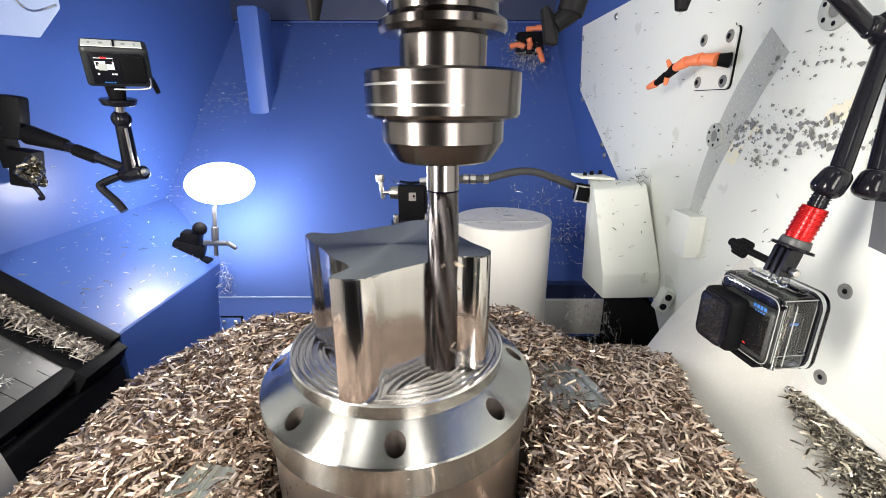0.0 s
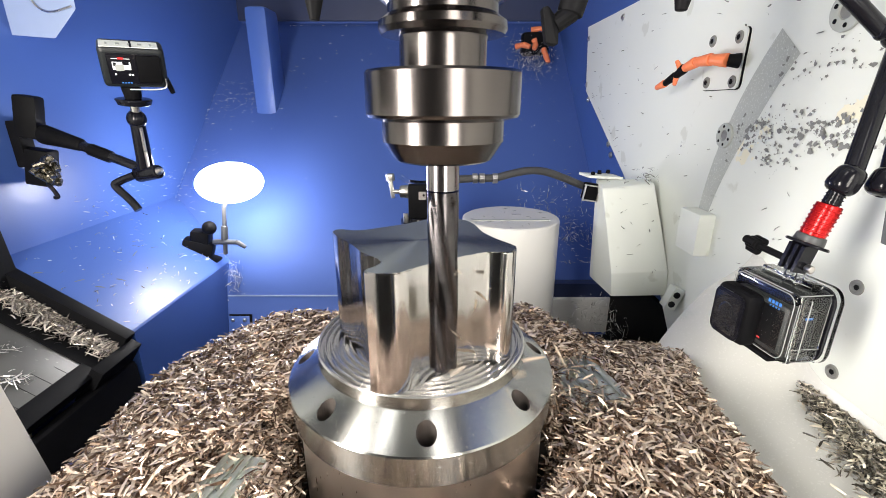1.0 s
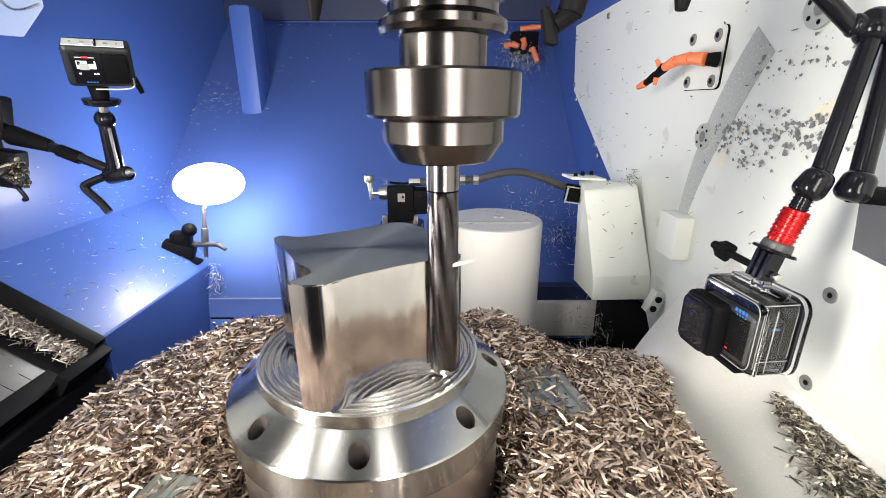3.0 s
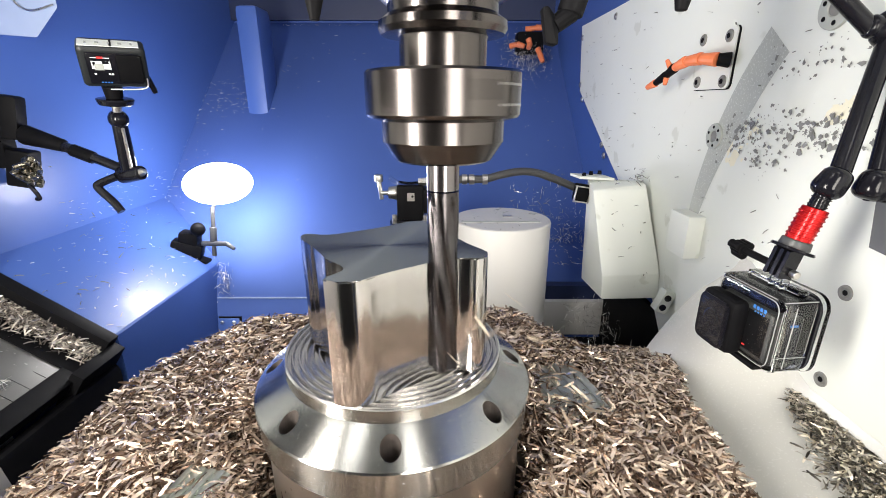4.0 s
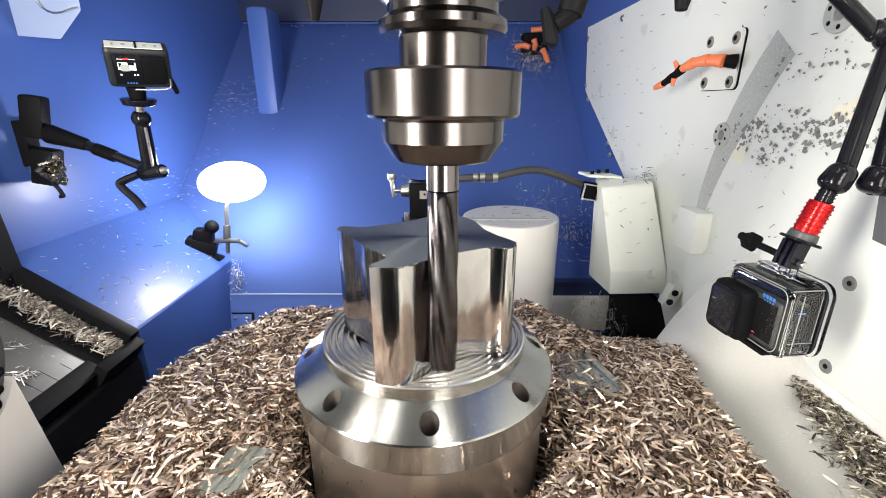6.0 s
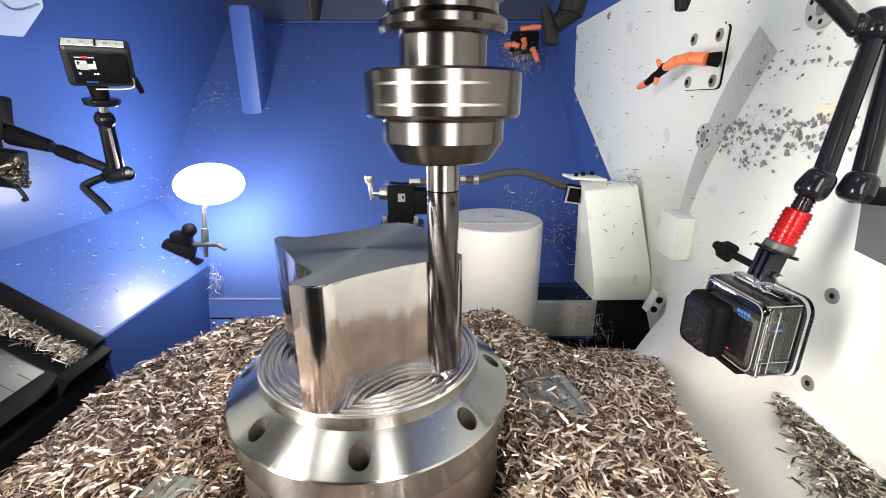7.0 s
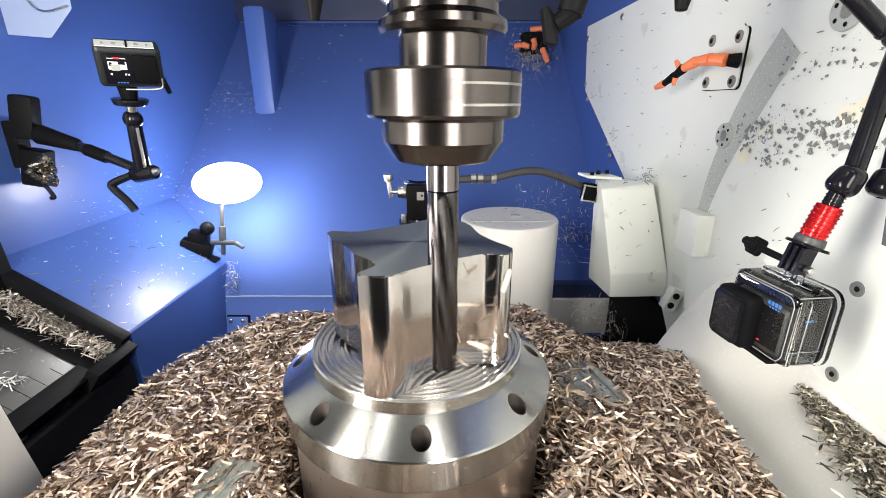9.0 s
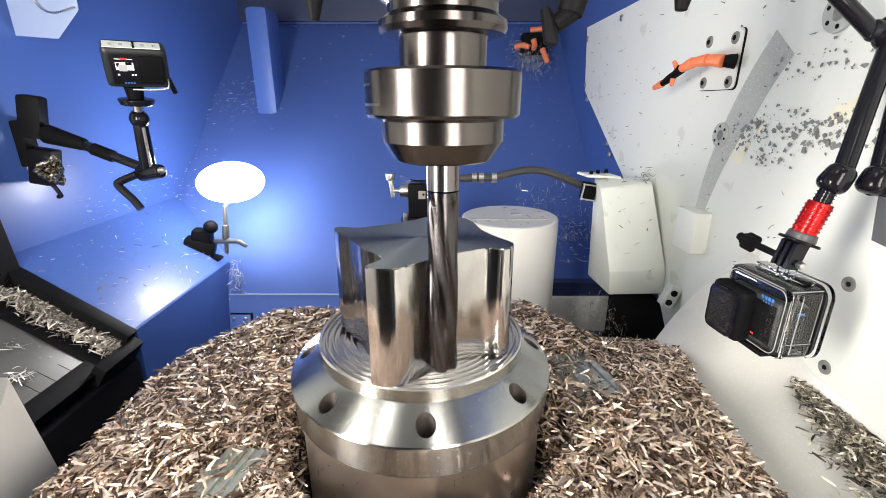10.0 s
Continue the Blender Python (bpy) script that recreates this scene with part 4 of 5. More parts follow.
def clusters():
    def rear(rng):
        cx, cz, sp = ((-3.6, 0.05, 0.25), (-3.7, -1.1, 0.3), (1.5, -1.5, 0.3), (1.6, -1.8, 0.2), (1.3, 0.3, 0.5), (-1.5, 0.9, 1.0), (-3.4, 0.1, 0.2), (1.45, 0.8, 0.2))[rng.integers(8)]
        return back_spot(rng, float(np.clip(cx + rng.normal(0, sp), -3.85, 1.95)), float(np.clip(cz + rng.normal(0, sp), -1.95, 1.35)))

    scattered("wall_chips", "bright slivers stuck on the blue rear wall", 560, rear, 21, SILVER_CHIP)

    def west(rng):
        y = rng.uniform(4.3, 6.2)
        return -3.845, y, float(np.clip(rng.normal(-1.0, 0.18), -1.2, -0.5))

    scattered("side_wall_chips", "bright slivers stuck low on the blue side wall", 90, west, 30, SILVER_CHIP)

    def corner(rng):
        return -2.75 + rng.normal(0, 0.05), 5.2 - abs(rng.normal(0, 0.03)), rng.uniform(-2.95, -1.9)

    scattered("corner_chips", "bright slivers caught in the blue corner", 210, corner, 22, SILVER_CHIP, (0.006, 0.017), (0.0006, 0.0013), 0.9)

    def behind_drum(rng):
        return back_spot(rng, rng.uniform(0.95, 1.95), -1.72 + 0.65 * rng.uniform(0, 1) ** 2)

    scattered("rear_corner_chips", "bright slivers stuck behind the hood", 260, behind_drum, 31, SILVER_CHIP, (0.005, 0.016), (0.0006, 0.0013), 0.9)

    def on_ledge(rng):
        x, y = rng.uniform(-3.8, -2.9), rng.uniform(3.5, 5.6)
        return x, y, -1.95 - 0.70 * (x + 2.87) + 0.01

    scattered("ledge_chips", "bright slivers lying on the blue ledge", 120, on_ledge, 23, SILVER_CHIP)

    scattered("dark_ledge_chips", "dark curls lying on the blue ledge", 40, on_ledge, 43, FLAKE, (0.007, 0.018), (0.0008, 0.0016))

    def on_sheet(rng):
        y, z = rng.uniform(2.2, 6.6), rng.uniform(-1.2, 0.95)
        z = max(z, -0.8 + (y - 4.95) * 0.55 + 0.1 if y > 4.9 else z)
        x = 1.832 if math.hypot(y - 1, z + 1) < 2.2 else 1.972
        return x, y, z

    scattered("sheet_chips", "dark slivers stuck on the white sheet", 130, on_sheet, 24, FLAKE, (0.003, 0.009), (0.0006, 0.0014))

    def on_hood(rng):
        k = rng.integers(3)
        if k == 0:
            return rng.uniform(1.42, 1.95), rng.uniform(4.08, 4.4), -0.715
        if k == 1:
            s = rng.uniform(0, 1)
            return rng.uniform(1.48, 1.92), 4.045 - 0.33 * s, -0.765 - 0.72 * s
        return rng.uniform(1.86, 1.97), rng.uniform(4.1, 4.5), rng.uniform(-0.75, -0.6)

    scattered("hood_chips", "grey curls lying on the white hood", 46, on_hood, 25, FLAKE, (0.005, 0.014), (0.0006, 0.0014), 0.5)

    def on_drum(rng):
        a, r = rng.uniform(0, 6.283), 0.48 * math.sqrt(rng.uniform(0, 1))
        return 0.625 + r * math.cos(a), 4.52 + r * math.sin(a), -1.147

    scattered("drum_chips", "slivers lying on the cylinder top", 30, on_drum, 26, FLAKE, (0.004, 0.011))

    def dark_gap(rng):
        return rng.uniform(1.45, 1.95), rng.uniform(3.9, 5.0), rng.uniform(-2.6, -2.25)

    scattered("gap_chips", "slivers caught under the hood", 260, dark_gap, 27, SILVER_CHIP, (0.005, 0.014), (0.0006, 0.0013), 0.8)

    def foot_heap(rng):
        y = 1.95 - 1.1 * rng.uniform(0, 1) ** 0.8
        x = 1.825 - abs(rng.normal(0, 0.022 + 0.135 * (1.95 - y)))
        return x, y, -1.455 + 0.06 * rng.uniform(0, 1) - 0.10 * (1.82 - x)

    scattered("foot_chips", "drift of grey chips along the casting foot", 9000, foot_heap, 28, chip_metal("grey_chip", (0.10, 0.09, 0.075), (0.85, 0.78, 0.66)), (0.004, 0.009), (0.0007, 0.0015), 0.22)

    def hose_heap(rng):
        x, z = 1.42 + rng.normal(0, 0.16), 0.82 + rng.normal(0, 0.16)
        return x, 5.25 + 1.13 * (z + 2.0) - 0.05 - 0.22 * abs(rng.normal(0, 1)), z

    scattered("hose_chips", "silver chips tangled round the orange hoses", 900, hose_heap, 29, SILVER_CHIP, (0.004, 0.010), (0.0006, 0.0012), 0.9)


clusters()


def rear_hoses():
    ob = fixed("orange_hose_cluster", (1.4, 8.2, 0.6), "orange jointed coolant hoses choked with chips", "coolant hose")
    runs = [[(1.15, 8.15, 0.90), (1.25, 8.05, 0.92), (1.36, 8.0, 0.88)], [(1.42, 8.02, 1.0), (1.45, 8.0, 0.92), (1.42, 7.95, 0.84)],
            [(1.58, 8.0, 0.85), (1.62, 7.95, 0.75), (1.66, 7.9, 0.63)], [(1.40, 8.2, 1.16), (1.56, 8.15, 1.18), (1.72, 8.1, 1.18)]]
    for run in runs:
        for p, q in zip(run, run[1:]):
            part("link", prod(p, q, 0.050, 0.038, 12, 0.008), ORANGE, ob)
    part("hose_hub", pbox((1.48, 8.25, 0.95), (0.45, 0.3, 0.35), 0.05), BLACK, ob, "dark manifold behind the hoses")


rear_hoses()


# ---- cameras, arms and the work lamp ----
def action_camera():
    ob = fixed("action_camera", (-2.48, 3.6, 0.1), "black action camera with lit rear screen on a mount", "action camera")
    m = pose(*P(-2.50, 3.66, 0.285), 24, 0, 33) @ Matrix.Scale(0.92, 4)

    def face(x, y, z):
        return m @ pose(x * U, y * U, z * U)

    part("body", block(Vector((0.46, 0.22, 0.33)) * U, m, 0.045 * U, 4), BODY, ob)
    part("battery_door", block(Vector((0.36, 0.012, 0.25)) * U, face(0, -0.108, -0.005), 0.01 * U), GLOSSY, ob, "glossy black rear face")
    screen = part("screen", block(Vector((0.125, 0.006, 0.105)) * U, face(-0.085, -0.120, 0.03)), SCREEN, ob, "small lit screen")
    part("record_mark", block(Vector((0.04, 0.004, 0.015)) * U, face(-0.085, -0.125, 0.085)), SCREEN_RED, screen)
    part("dark_shape", block(Vector((0.06, 0.004, 0.05)) * U, face(-0.10, -0.124, 0.01)), GREY, screen)
    for x, z, w, h in ((-0.085, 0.068, 0.125, 0.022), (-0.085, -0.015, 0.125, 0.016), (-0.055, 0.045, 0.045, 0.022), (-0.13, 0.035, 0.02, 0.03)):
        part("screen_bar", block(Vector((w, 0.004, h)) * U, face(x, -0.1235, z)), GLOSSY, screen)
    for x in (-0.135, -0.04, -0.02):
        part("screen_dot", block(Vector((0.014, 0.004, 0.012)) * U, face(x, -0.124, -0.045)), SCREEN, ob)
    for k in range(4):
        part("logo_bar", block(Vector((0.013, 0.004, 0.010)) * U, face(-0.10 + 0.020 * k, -0.120, -0.115)), BLUE_MARK, ob)
    label = part("top_label", block(Vector((0.40, 0.14, 0.008)) * U, face(-0.01, -0.02, 0.162)), WHITE, ob, "white sticker on top")
    for k in range(5):
        part("label_bar", block(Vector((0.014 + 0.012 * (k % 2), 0.045, 0.004)) * U, face(-0.16 + 0.075 * k, -0.03, 0.168)), GREY, label)
    part("label_gap", block(Vector((0.016, 0.15, 0.004)) * U, face(0.0, -0.02, 0.168)), BLACK, label)
    part("side_pad", block(Vector((0.17, 0.014, 0.22)) * U, face(0.105, -0.118, 0.0), 0.012 * U), BLACK, ob, "raised dark square pad")
    part("side_latch", block(Vector((0.04, 0.08, 0.13)) * U, face(0.235, -0.05, -0.16) @ pose(0, 0, 0, 0, -18, 0), 0.012 * U), BLACK, ob)
    part("wire_loop", tube([face(0.21, -0.13, -0.07).translation, face(0.20, -0.135, -0.145).translation, face(0.1, -0.135, -0.165).translation, face(-0.06, -0.135, -0.165).translation], 0.006 * U, 8), STEEL, ob)
    part("mount_foot", prod((-2.60, 3.72, 0.13), (-2.61, 3.74, 0.03), 0.07, 0.06, 16, 0.01), BLACK, ob)
    part("mount_disc", prod((-2.61, 3.74, 0.03), (-2.615, 3.745, -0.02), 0.13, 0.12, 24, 0.012), GLOSSY, ob)
    part("screw_neck", prod((-2.615, 3.745, -0.02), (-2.63, 3.76, -0.09), 0.035, 0.035, 12), STEEL, ob)
    arm = fixed("camera_arm", (-3.2, 3.85, -0.6), "black jointed camera arm clamped to the wall", "camera arm")
    part("ball_head", ball(P(-2.64, 3.77, -0.13), 0.075 * U), GLOSSY, arm)
    upright = part("upper_tube", prod((-2.64, 3.77, -0.15), (-2.70, 3.85, -0.60), 0.055, 0.065, 16, 0.01), GLOSSY, arm)
    # The tube's silver highlight, added as a thin steel rod.
    part("tube_highlight", prod((-2.595, 3.73, -0.2), (-2.645, 3.80, -0.58), 0.012, seg=8), STEEL, upright, "silver highlight set along the tube")
    part("elbow", prod((-2.78, 3.86, -0.60), (-2.56, 3.80, -0.57), 0.075, 0.06, 16, 0.015), GLOSSY, arm)
    part("elbow_nut", prod((-2.58, 3.80, -0.57), (-2.52, 3.78, -0.555), 0.04, 0.02, 12, 0.005), STEEL, arm)
    part("lever", tube([P(-2.78, 3.80, -0.60), P(-2.93, 3.79, -0.66), P(-2.95, 3.78, -0.70), P(-2.85, 3.78, -0.82), P(-2.79, 3.77, -0.905)], 0.034 * U, 10), GLOSSY, arm, "black clamping lever")
    part("lower_tube", prod((-2.74, 3.87, -0.56), (-3.30, 3.92, -0.35), 0.04, 0.045, 14, 0.008), GLOSSY, arm)
    part("collar", prod((-3.02, 3.90, -0.46), (-3.20, 3.91, -0.39), 0.055, 0.055, 14, 0.01), BLACK, arm)
    part("knuckle", prod((-3.26, 3.92, -0.36), (-3.60, 3.93, -0.26), 0.055, 0.085, 16, 0.02), BLACK, arm)
    part("clamp_head", pbox((-3.67, 3.93, -0.12), (0.17, 0.16, 0.36), 0.03, (0, 10, 15)), BLACK, arm)
    jaw = part("clamp_jaw", pbox((-3.69, 3.94, -0.55), (0.18, 0.18, 0.32), 0.025, (0, 12, 10)), BLACK, arm)
    rng = random.Random(6)
    for k in range(20):
        q = (-3.55 + rng.uniform(-0.06, 0.08), 3.84 + rng.uniform(-0.05, 0.05), -0.56 + rng.uniform(-0.12, 0.12))
        part("clamp_gear", prod(q, (q[0] + rng.uniform(-0.08, 0.08), q[1] - 0.05, q[2] + rng.uniform(-0.08, 0.08)), 0.03, 0.025, 10, 0.004), BRONZE, jaw, "brassy clamp hardware")
    part("wall_foot", pbox((-3.84, 3.96, -0.35), (0.13, 0.14, 0.40), 0.02), BLACK, arm)
    part("hook", tube([P(-3.56, 3.80, -0.68), P(-3.53, 3.80, -0.72), P(-3.50, 3.80, -0.79), P(-3.53, 3.80, -0.80)], 0.018 * U, 8), GLOSSY, arm)


action_camera()


def work_lamp():
    ob = fixed("work_lamp", (-2.81, 5.16, -1.80), "glaring white LED work lamp on a stand", "work lamp")
    m = look(P(-2.636, 5.20, -0.911), P(0.3, 0.6, -0.7))
    part("housing", block((0.040, 0.026, 0.012), m @ pose(0, 0, 0.024), 0.004), WHITE, ob)
    # The dome is sized to the lamp's glare and stands for its bloom.
    dome = bmesh.new()
    bmesh.ops.create_uvsphere(dome, u_segments=32, v_segments=18, radius=1)
    dome.transform(m @ Matrix.Diagonal((0.053, 0.034, 0.020, 1)))
    part("diffuser", dome, LED, ob, "glowing white dome sized to the lamp's glare")
    part("pole", prod((-2.81, 5.16, -1.80), (-2.77, 5.22, -1.20), 0.026, seg=12), DARK, ob, "dark grey lamp pole")
    part("yoke", prod((-2.77, 5.22, -1.22), (-2.66, 5.30, -0.95), 0.022, seg=10), DARK, ob)
    part("pole_sleeve", prod((-2.80, 5.175, -1.62), (-2.787, 5.195, -1.44), 0.042, seg=12, e=0.01), DARK, ob)
    cl = fixed("clamp_camera", (-3.15, 5.2, -1.95), "black camera clamp resting on the blue ledge edge", "camera clamp")
    part("body", pbox((-3.18, 5.22, -1.78), (0.36, 0.22, 0.30), 0.04, (0, 18, 15)), BLACK, cl)
    part("upper_body", pbox((-3.12, 5.24, -1.60), (0.22, 0.2, 0.18), 0.03, (0, 10, 10)), BLACK, cl)
    part("round_knob", ball(P(-2.98, 5.2, -1.47), 0.085 * U), BLACK, cl)
    part("barrel", prod((-3.40, 5.16, -1.82), (-3.25, 5.18, -1.74), 0.10, 0.11, 16, 0.015), GLOSSY, cl)
    part("foot", pbox((-3.02, 5.22, -1.93), (0.16, 0.16, 0.16), 0.02, (0, 20, 0)), BLACK, cl)
    part("stub_arm", prod((-2.95, 5.2, -1.65), (-2.62, 5.12, -1.63), 0.035, 0.03, 12, 0.006), DARK, cl)
    part("stub_tip", prod((-2.62, 5.12, -1.63), (-2.52, 5.10, -1.69), 0.03, 0.025, 12, 0.006), DARK, cl)


work_lamp()


def corner_lamp():
    ob = fixed("corner_lamp", (-3.6, 4.4, 0.5), "pale blue faceted lamp housing under the ceiling", "lamp housing")
    part("housing", bevelled(hull([(-3.9, 4.2, 0.56), (-3.49, 4.2, 0.53), (-3.25, 4.2, 0.76), (-3.22, 4.2, 1.5), (-3.9, 4.2, 1.5),
                                   (-3.9, 4.5, 0.62), (-3.72, 4.5, 0.62), (-3.52, 4.5, 0.84), (-3.5, 4.5, 1.5), (-3.9, 4.5, 1.5)]), 0.008), FIXTURE, ob, smooth=False)
    part("fold", tube([P(-3.66, 4.18, 1.4), P(-3.62, 4.18, 0.9), P(-3.50, 4.18, 0.74), P(-3.27, 4.18, 0.78)], 0.008 * U, 6), STEEL, ob)


corner_lamp()


def cased_camera():
    ob = fixed("cased_camera", (1.36, 1.7, -1.07), "action camera in clear waterproof case hanging from a red mount", "action camera")
    m = pose(*P(1.384, 1.70, -0.884), 0, 0, 6) @ Matrix.Diagonal((0.86, 0.86, 0.95, 1))

    def at(x, y, z):
        return m @ pose(x * U, y * U, z * U)

    def shell(size, place, bevel, wall):
        """A hollow rounded box with a wall of even thickness."""
        bm = block(Vector(size) * U, place, bevel * U, 5)
        inner = block(Vector([v - 2 * wall for v in size]) * U, place, (bevel - wall) * U, 5)
        bmesh.ops.reverse_faces(inner, faces=inner.faces[:])
        return merged(bm, inner)

    body = part("camera_body", block(Vector((0.115, 0.335, 0.235)) * U, at(-0.015, 0.035, -0.028), 0.03 * U, 4), CAMERA, ob, "dark camera inside the case")
    part("grip_face", block(Vector((0.006, 0.13, 0.19)) * U, at(-0.0745, -0.045, -0.03), 0.003 * U, 2), BLACK, body)
    part("side_door", block(Vector((0.085, 0.004, 0.20)) * U, at(-0.01, -0.133, -0.02), 0.002 * U, 2), GLOSSY, body)
    case = part("case", shell((0.20, 0.41, 0.345), at(0, 0.03, 0), 0.052, 0.012), CLEAR, ob, "clear acrylic waterproof case")
    case.visible_shadow = False
    for x, mat, grow, thick in ((0.083, GLOSSY, 0.000, 0.016), (0.104, CLEAR, 0.008, 0.022)):
        rim = prism([(a * U, b * U) for a, b in rounded(0.415 + 2 * grow, 0.35 + 2 * grow, 0.06)], thick * U, at(x, 0.03, 0) @ Matrix(((0, 0, 1, 0), (1, 0, 0, 0), (0, 1, 0, 0), (0, 0, 0, 1))), 0.003 * U)
        rim = part("seal_rim" if mat is GLOSSY else "lid", rim, mat, ob, "black seal round the rear lid" if mat is GLOSSY else "")
        rim.visible_shadow = mat is GLOSSY
    # Thin pale rods drawn in as the glints on the case.
    for y, z, h in ((-0.171, 0.0, 0.25), (0.231, 0.0, 0.25)):
        p, q = (at(-0.088, y, z + e * h / 2).translation for e in (-1, 1))
        part("case_glint", rod(p, q, 0.0016 * U, seg=8), GLINT, ob)
    p, q = (at(-0.088, y, 0.161).translation for y in (-0.12, 0.18))
    part("case_glint", rod(p, q, 0.0022 * U, seg=8), GLINT, ob)
    loop = [at(-0.097, 0.03 + a, b).translation for a, b in rounded(0.372, 0.308, 0.045)]
    part("case_glint", tube(loop + loop[:1], 0.0022 * U, 6, steps=1), GLINT, ob)
    for y, z in ((-0.163, 0.160), (-0.163, -0.160), (0.222, 0.160)):
        part("case_glint", rod(at(-0.085, y, z).translation, at(0.078, y, z).translation, 0.0026 * U, seg=6), GLINT, ob)
    part("case_rib", rod(at(-0.03, -0.1755, 0.14).translation, at(-0.03, -0.1755, -0.14).translation, 0.0022 * U, seg=6), GLINT, ob)
    part("case_rib", rod(at(-0.085, -0.1755, -0.09).translation, at(0.075, -0.1755, -0.09).translation, 0.0018 * U, seg=6), GLINT, ob)
    part("case_step", block(Vector((0.016, 0.010, 0.31)) * U, at(-0.075, -0.178, 0.0), 0.004 * U), CLEAR, ob, "clear moulded step of the case")
    lens = part("lens_hood", block(Vector((0.10, 0.235, 0.265)) * U, at(-0.135, 0.115, -0.035), 0.042 * U, 4), BLACK, ob, "square black lens hood")
    frame_ring = prism([(a * U, b * U) for a, b in rounded(0.20, 0.23, 0.035)], 0.012 * U, at(-0.187, 0.115, -0.035) @ Matrix(((0, 0, -1, 0), (1, 0, 0, 0), (0, 1, 0, 0), (0, 0, 0, 1))), 0.002 * U)
    part("lens_frame", frame_ring, GLOSSY, lens)
    part("lens_window", block(Vector((0.006, 0.165, 0.195)) * U, at(-0.197, 0.115, -0.035)), LENS, lens, "dark glossy lens window")
    part("lens", lathe([(0.055 * U, 0), (0.05 * U, 0.006 * U), (0, 0.009 * U)], at(-0.199, 0.115, -0.03) @ pose(0, 0, 0, 0, -90, 0), 24), LENS, lens)
    for k in range(4):
        part("logo_bar", block(Vector((0.003, 0.014, 0.017)) * U, at(-0.0785, -0.015 - 0.021 * k, 0.085)), BLUE_MARK, body)
        part("small_bar", block(Vector((0.003, 0.008, 0.007)) * U, at(-0.0785, -0.025 - 0.017 * k, 0.065)), BLUE_MARK, body)
    part("red_light", block(Vector((0.003, 0.018, 0.007)) * U, at(-0.0785, 0.0, -0.11)), SCREEN_RED, body)
    part("side_mark", block(Vector((0.04, 0.003, 0.010)) * U, at(-0.005, -0.136, 0.05)), BLUE_MARK, body)
    part("bottom_latch", block(Vector((0.09, 0.22, 0.022)) * U, at(-0.05, 0.02, -0.185), 0.008 * U), BLACK, ob)
    part("top_clip", block(Vector((0.06, 0.30, 0.022)) * U, at(0.03, 0.02, 0.184), 0.008 * U), CLEAR, ob)
    for y in (-0.03, 0.03):
        part("case_finger", block(Vector((0.045, 0.014, 0.10)) * U, at(0.0, -0.02 + y, 0.205), 0.006 * U), CLEAR, ob)
    for y in (1.645, 1.680, 1.715):
        part("mount_fork", bevelled(hull([(1.345, y, -0.665), (1.40, y, -0.672), (1.345, y + 0.018, -0.665), (1.40, y + 0.018, -0.672), (1.37, y, -0.555), (1.43, y, -0.55), (1.37, y + 0.018, -0.555), (1.43, y + 0.018, -0.55)]), 0.0006), GLOSSY, ob, smooth=False)
    screw = part("thumb_screw", prod((1.391, 1.635, -0.641), (1.335, 1.87, -0.615), 0.014, 0.016, 12), BLACK, ob)
    knob = part("knob", prod((1.339, 1.85, -0.617), (1.329, 1.905, -0.609), 0.030, 0.030, 12, 0.006), BLACK, screw)
    for k in range(3):
        a = radians(120 * k + 30)
        part("knob_lobe", prod((1.339 + 0.026 * math.cos(a), 1.848, -0.617 + 0.026 * math.sin(a)), (1.329 + 0.026 * math.cos(a), 1.907, -0.609 + 0.026 * math.sin(a)), 0.019, 0.019, 10, 0.005), BLACK, knob)
    part("screw_tip", prod((1.393, 1.612, -0.643), (1.391, 1.64, -0.641), 0.016, seg=10, e=0.004), STEEL, screw)
    part("dish", prod((1.397, 1.675, -0.556), (1.401, 1.675, -0.544), 0.078, 0.076, 28, 0.004), GLOSSY, ob, "black round mounting dish")
    part("collar", prod((1.400, 1.675, -0.546), (1.409, 1.674, -0.512), 0.056, 0.053, 24, 0.006), DARK, ob, "dull grey collar")
    grip = part("red_grip", prod((1.407, 1.674, -0.515), (1.443, 1.67, -0.385), 0.045, 0.045, 28, 0.005), RED, ob, "red knurled quick release")
    way = Vector((0.036, -0.004, 0.130))
    for k in range(6):
        c = Vector((1.407, 1.674, -0.515)) + way * (0.12 + 0.14 * k)
        part("ridge", prod(c, c + way * 0.06, 0.049, 0.049, 28, 0.003), RED, grip)
    part("neck", prod((1.443, 1.67, -0.385), (1.458, 1.668, -0.32), 0.031, 0.028, 20, 0.004), GLOSSY, ob)
    for k in range(3):
        c = Vector((1.445, 1.67, -0.378)) + way * (0.11 * k)
        part("thread", prod(c, c + way * 0.04, 0.034, 0.034, 20, 0.002), GLOSSY, ob)
    arm = fixed("magic_arm", (1.7, 1.8, -0.6), "black folding camera arm bolted to the cheek", "camera arm")
    part("lower_joint", prod((1.447, 1.667, -0.338), (1.497, 1.66, -0.235), 0.056, 0.052, 24, 0.036), GLOSSY, arm)
    part("first_tube", prod((1.495, 1.67, -0.26), (1.765, 1.92, 0.26), 0.035, 0.035, 24, 0.004), GLOSSY, arm)
    part("top_joint", prod((1.742, 1.90, 0.22), (1.79, 1.95, 0.33), 0.062, 0.060, 24, 0.04), GLOSSY, arm)
    part("second_tube", prod((1.85, 1.91, 0.26), (1.625, 1.65, -0.27), 0.036, 0.036, 24, 0.004), GLOSSY, arm)
    part("end_joint", prod((1.632, 1.65, -0.24), (1.595, 1.64, -0.345), 0.054, 0.058, 24, 0.036), GLOSSY, arm)
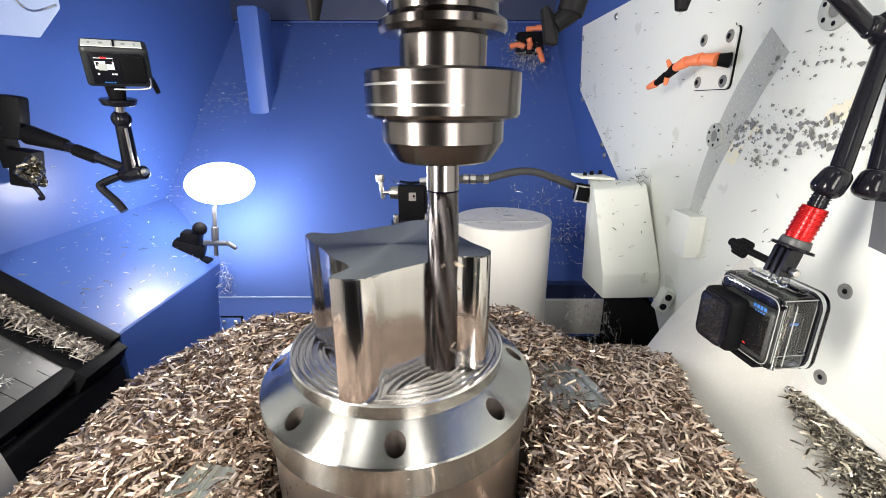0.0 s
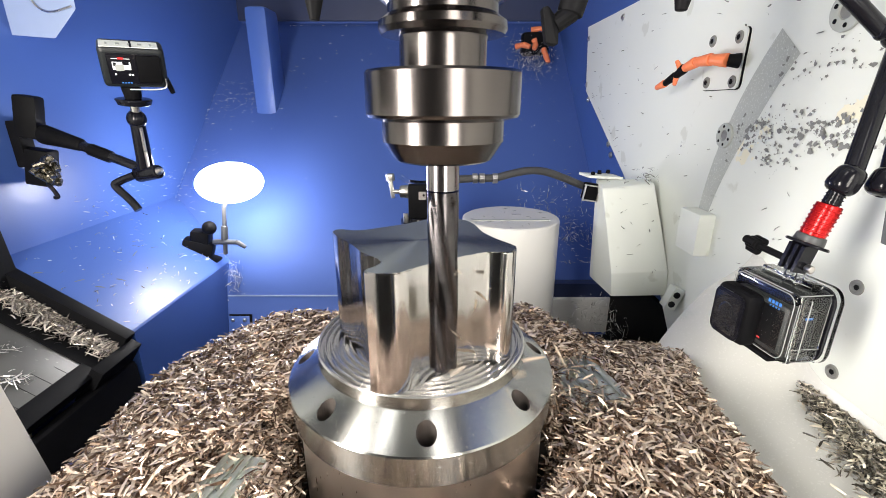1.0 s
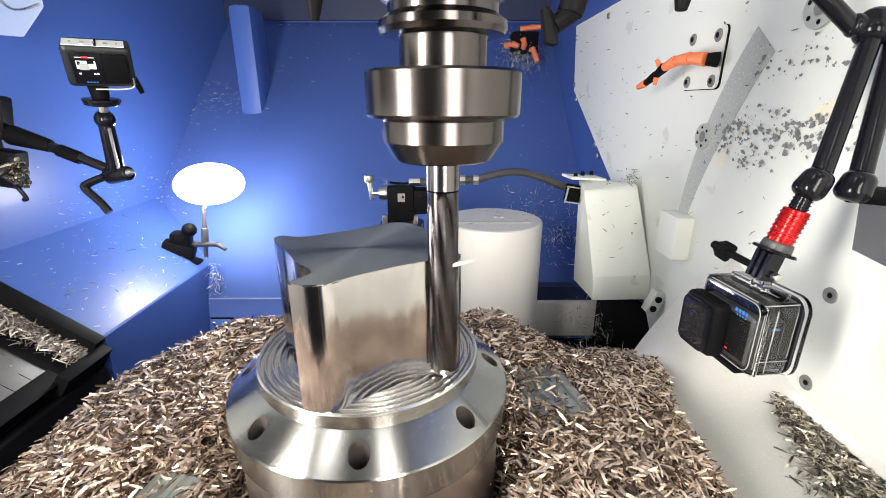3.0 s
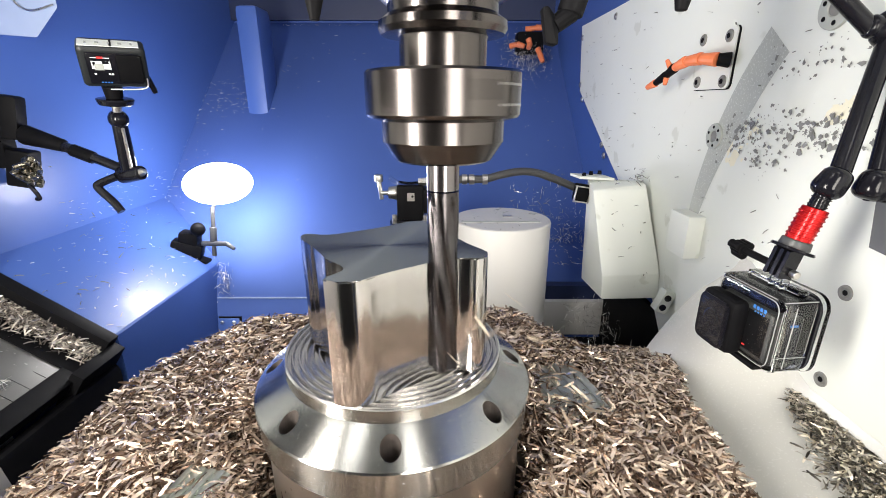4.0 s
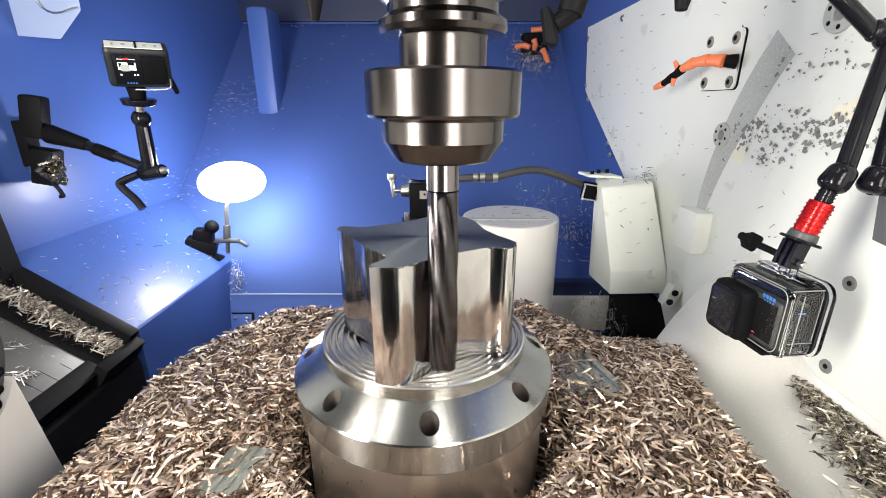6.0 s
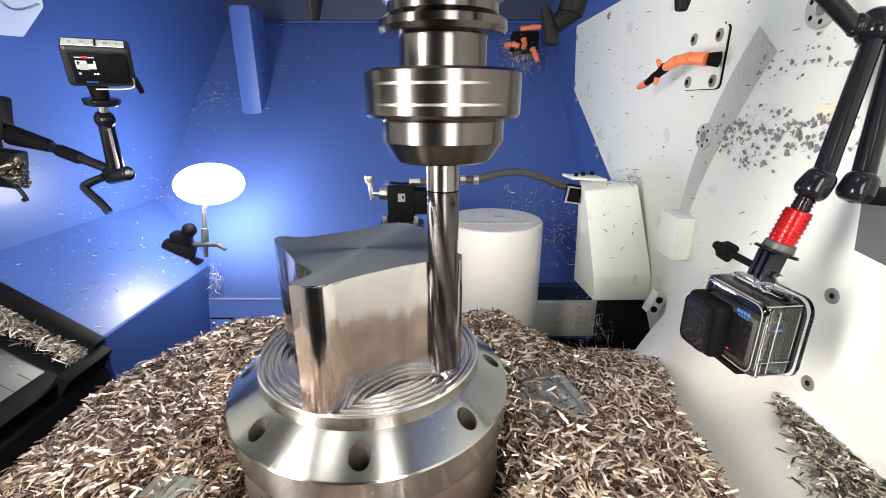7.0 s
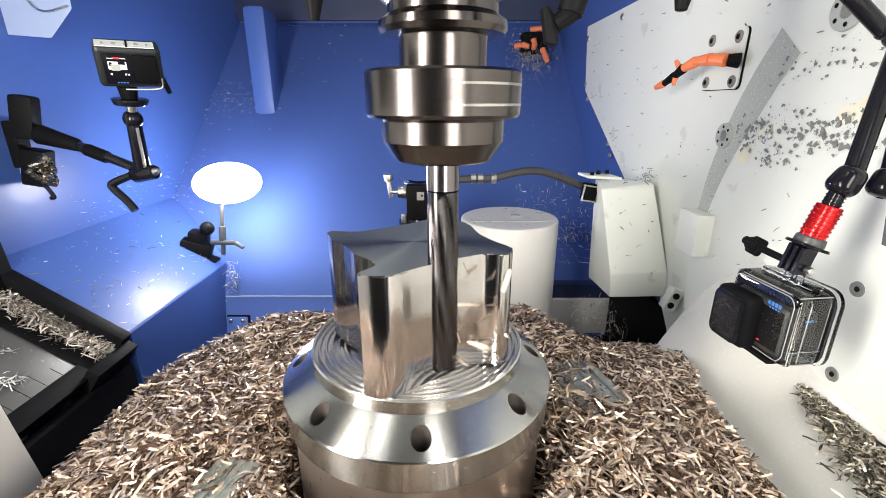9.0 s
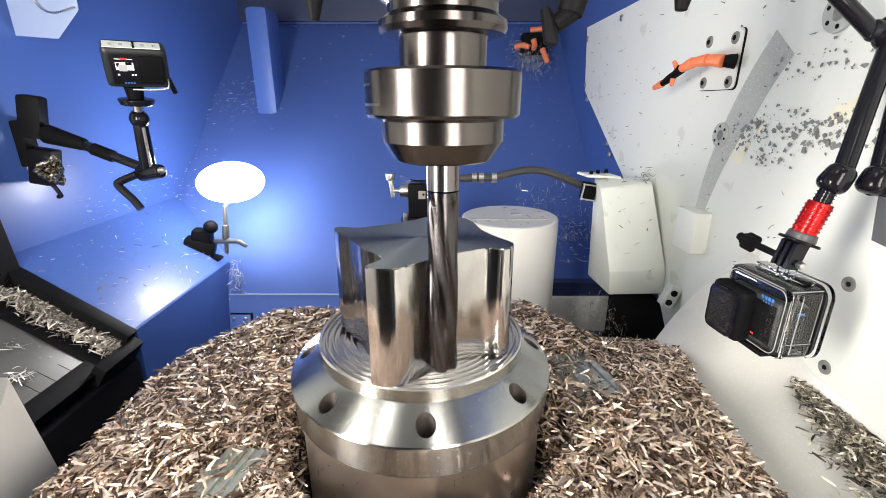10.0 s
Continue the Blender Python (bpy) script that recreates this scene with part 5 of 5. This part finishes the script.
    part("end_pin", prod((1.60, 1.65, -0.32), (1.80, 1.66, -0.335), 0.032, 0.036, 18, 0.006), BLACK, arm)
    part("upper_stub", prod((1.765, 1.93, 0.275), (1.68, 1.94, 0.285), 0.036, 0.044, 18, 0.02), GLOSSY, arm)
    part("upper_tube", prod((1.70, 1.94, 0.275), (1.48, 1.97, 0.46), 0.032, 0.032, 18, 0.005), GLOSSY, arm)
    part("foot_block", hull([(1.775, 1.78, -0.38), (1.835, 1.78, -0.38), (1.745, 1.72, -0.56), (1.835, 1.72, -0.60), (1.775, 1.2, -0.38), (1.835, 1.2, -0.38), (1.745, 1.2, -0.62), (1.835, 1.2, -0.62)]), DARK, arm, "dark grey clamp block", smooth=False)


cased_camera()


# ---- clamps half buried in the heap ----
def clamps():
    pale = surface("pale_scratched_aluminium", (0.34, 0.37, 0.34), (0.62, 0.65, 0.60), (0.25, 0.45), 0.7, scale=20, stretch=(1, 12, 1), bump=0.2, fine=200)
    for at, size, turn, metal in (((0.58, 1.76, -1.405), (0.28, 0.38, 0.30), 14, ALU), ((-0.86, 1.17, -1.412), (0.17, 0.24, 0.30), -12, pale)):
        ob = fixed("clamp_block", (at[0], at[1], at[2] - 0.15), "pale grooved aluminium clamp half buried in chips", "clamp", "clamp blocks")
        part("body", pbox(at, size, 0.012, (0, 0, turn)), metal, ob)
        for k in range(4):
            x = at[0] + (k - 1.5) * size[0] / 4.2 * math.cos(radians(turn))
            y = at[1] + (k - 1.5) * size[0] / 4.2 * math.sin(radians(turn))
            part("rib", pbox((x, y, at[2] + 0.152), (0.022, size[1] * 0.94, 0.014), 0.003, (0, 0, turn)), metal, ob)


clamps()


# ---- things on the head that ride with the camera ----
def head_things():
    """Fittings that hang from the spindle head: a nozzle bell and two coolant tips on one bar."""
    ob = fixed("head_fittings", (0.1, 1.0, 0.11), "black coolant nozzles hanging from the spindle head", "nozzle")
    bell = hull([(0.200, 0.99, 0.182), (0.212, 0.99, 0.184), (0.212, 0.99, 0.116), (0.236, 0.99, 0.112), (0.202, 1.03, 0.182), (0.212, 1.03, 0.184), (0.214, 1.03, 0.116), (0.236, 1.03, 0.112), (0.240, 1.01, 0.158)])
    part("bell", bevelled(bell, 0.003), BLACK, ob)
    part("neck", prod((0.228, 1.01, 0.150), (0.268, 1.02, 0.178), 0.018, 0.02, 14, 0.003), BLACK, ob)
    part("sleeve", prod((0.262, 1.02, 0.172), (0.33, 1.04, 0.40), 0.027, 0.03, 16, 0.004), BLACK, ob)
    for x, z, tip in ((-0.262, 0.158, 0.010), (0.482, 0.176, 0.012)):
        cone = part("coolant_tip", prod((x, 1.0, z), (x + 0.004, 1.0, z + 0.09), tip, 0.030, 16, 0.003), BLACK, ob)
        part("pipe", prod((x + 0.004, 1.0, z + 0.085), (x + 0.004, 1.02, 0.40), 0.022, 0.022, 12), BLACK, cone)
    part("bar", slab(-0.32, 0.54, 1.0, 1.05, 0.395, 0.43, 0.004), STEEL, ob)
    return [ob]


HEAD = head_things()


# ---- chips in flight ----
def flying_chips():
    """Slivers thrown off the cutter while it cuts: each leaves the metal once and lands on the heap."""
    rng = random.Random(11)
    spans = [(-0.15, 1.45), (2.95, 5.55), (7.0, 9.38)]
    flights = []
    base = None
    for a, b in spans:
        t = a
        while t < b:
            t += rng.uniform(0.014, 0.031)
            x, y = slide(max(0, t))
            start = Vector((AXIS[0] + x + rng.uniform(0.02, 0.06), AXIS[1] + y + rng.uniform(-0.05, 0.03), rng.uniform(-0.88, -0.48)))
            end = Vector((start.x + 0.06 + 0.56 * rng.random() ** 1.6, start.y + rng.uniform(-0.12, 0.34), 0))
            end.z = float(pile_height(end.x, end.y)) + 0.015
            if base is None:
                me = chip_mesh("flying_chip", 1, lambda r, k: (np.zeros((1, 3)), 0.0), lambda r, k: (np.array([0.0115]), np.array([0.0016])), 2)
                me.materials.append(THROWN)
                ob = base = tagged(new("flying_chip", me), "bright steel chip thrown off the cutter", "metal chip", "flying chips")
            else:
                ob = copy_thing(base, Matrix())
            flights.append((ob, max(0.0, t), rng.uniform(0.30, 0.54), start, end, [rng.uniform(-180, 180) for _ in range(3)], rng.uniform(0.0, 0.12)))
    return flights


FLIGHTS = flying_chips()


# ---- what moves ----
def motions():
    rows, turn = [], 0.0
    for i in range(301):
        x, y = slide(i / 30)
        rows.append((i / 30, pose(*P(AXIS[0] + x, AXIS[1] + y, -0.868), 0, 0, turn)))
        turn -= 77.0
    walk(spindle, rows)
    for ob in HEAD:
        at = WORLD[ob].copy()
        walk(ob, [(i / 15, pose(at.x + slide(i / 15)[0] * U, at.y + slide(i / 15)[1] * U, at.z)) for i in range(151)])
    for ob, t0, span, start, end, spin, arch in FLIGHTS:
        inside = pose(*P(CX + 0.03, CY - 0.02, -0.72), *spin)
        rows = [(0.0, inside)] if t0 > 0.04 else []
        if t0 > 0.08:
            rows.append((t0 - 0.034, inside))
        for k in range(5):
            s = k / 4
            p = start.lerp(end, s)
            p.z = start.z + (end.z - start.z) * s * s + arch * 4 * s * (1 - s)
            rows.append((t0 + span * s, pose(*P(*p), spin[0] + 70 * k, spin[1] + 40 * k, spin[2])))
        rows.append((10.0, rows[-1][1]))
        rows = [r for k, r in enumerate(rows) if k == 0 or frame(r[0]) > frame(rows[k - 1][0])]
        walk(ob, rows)


motions()
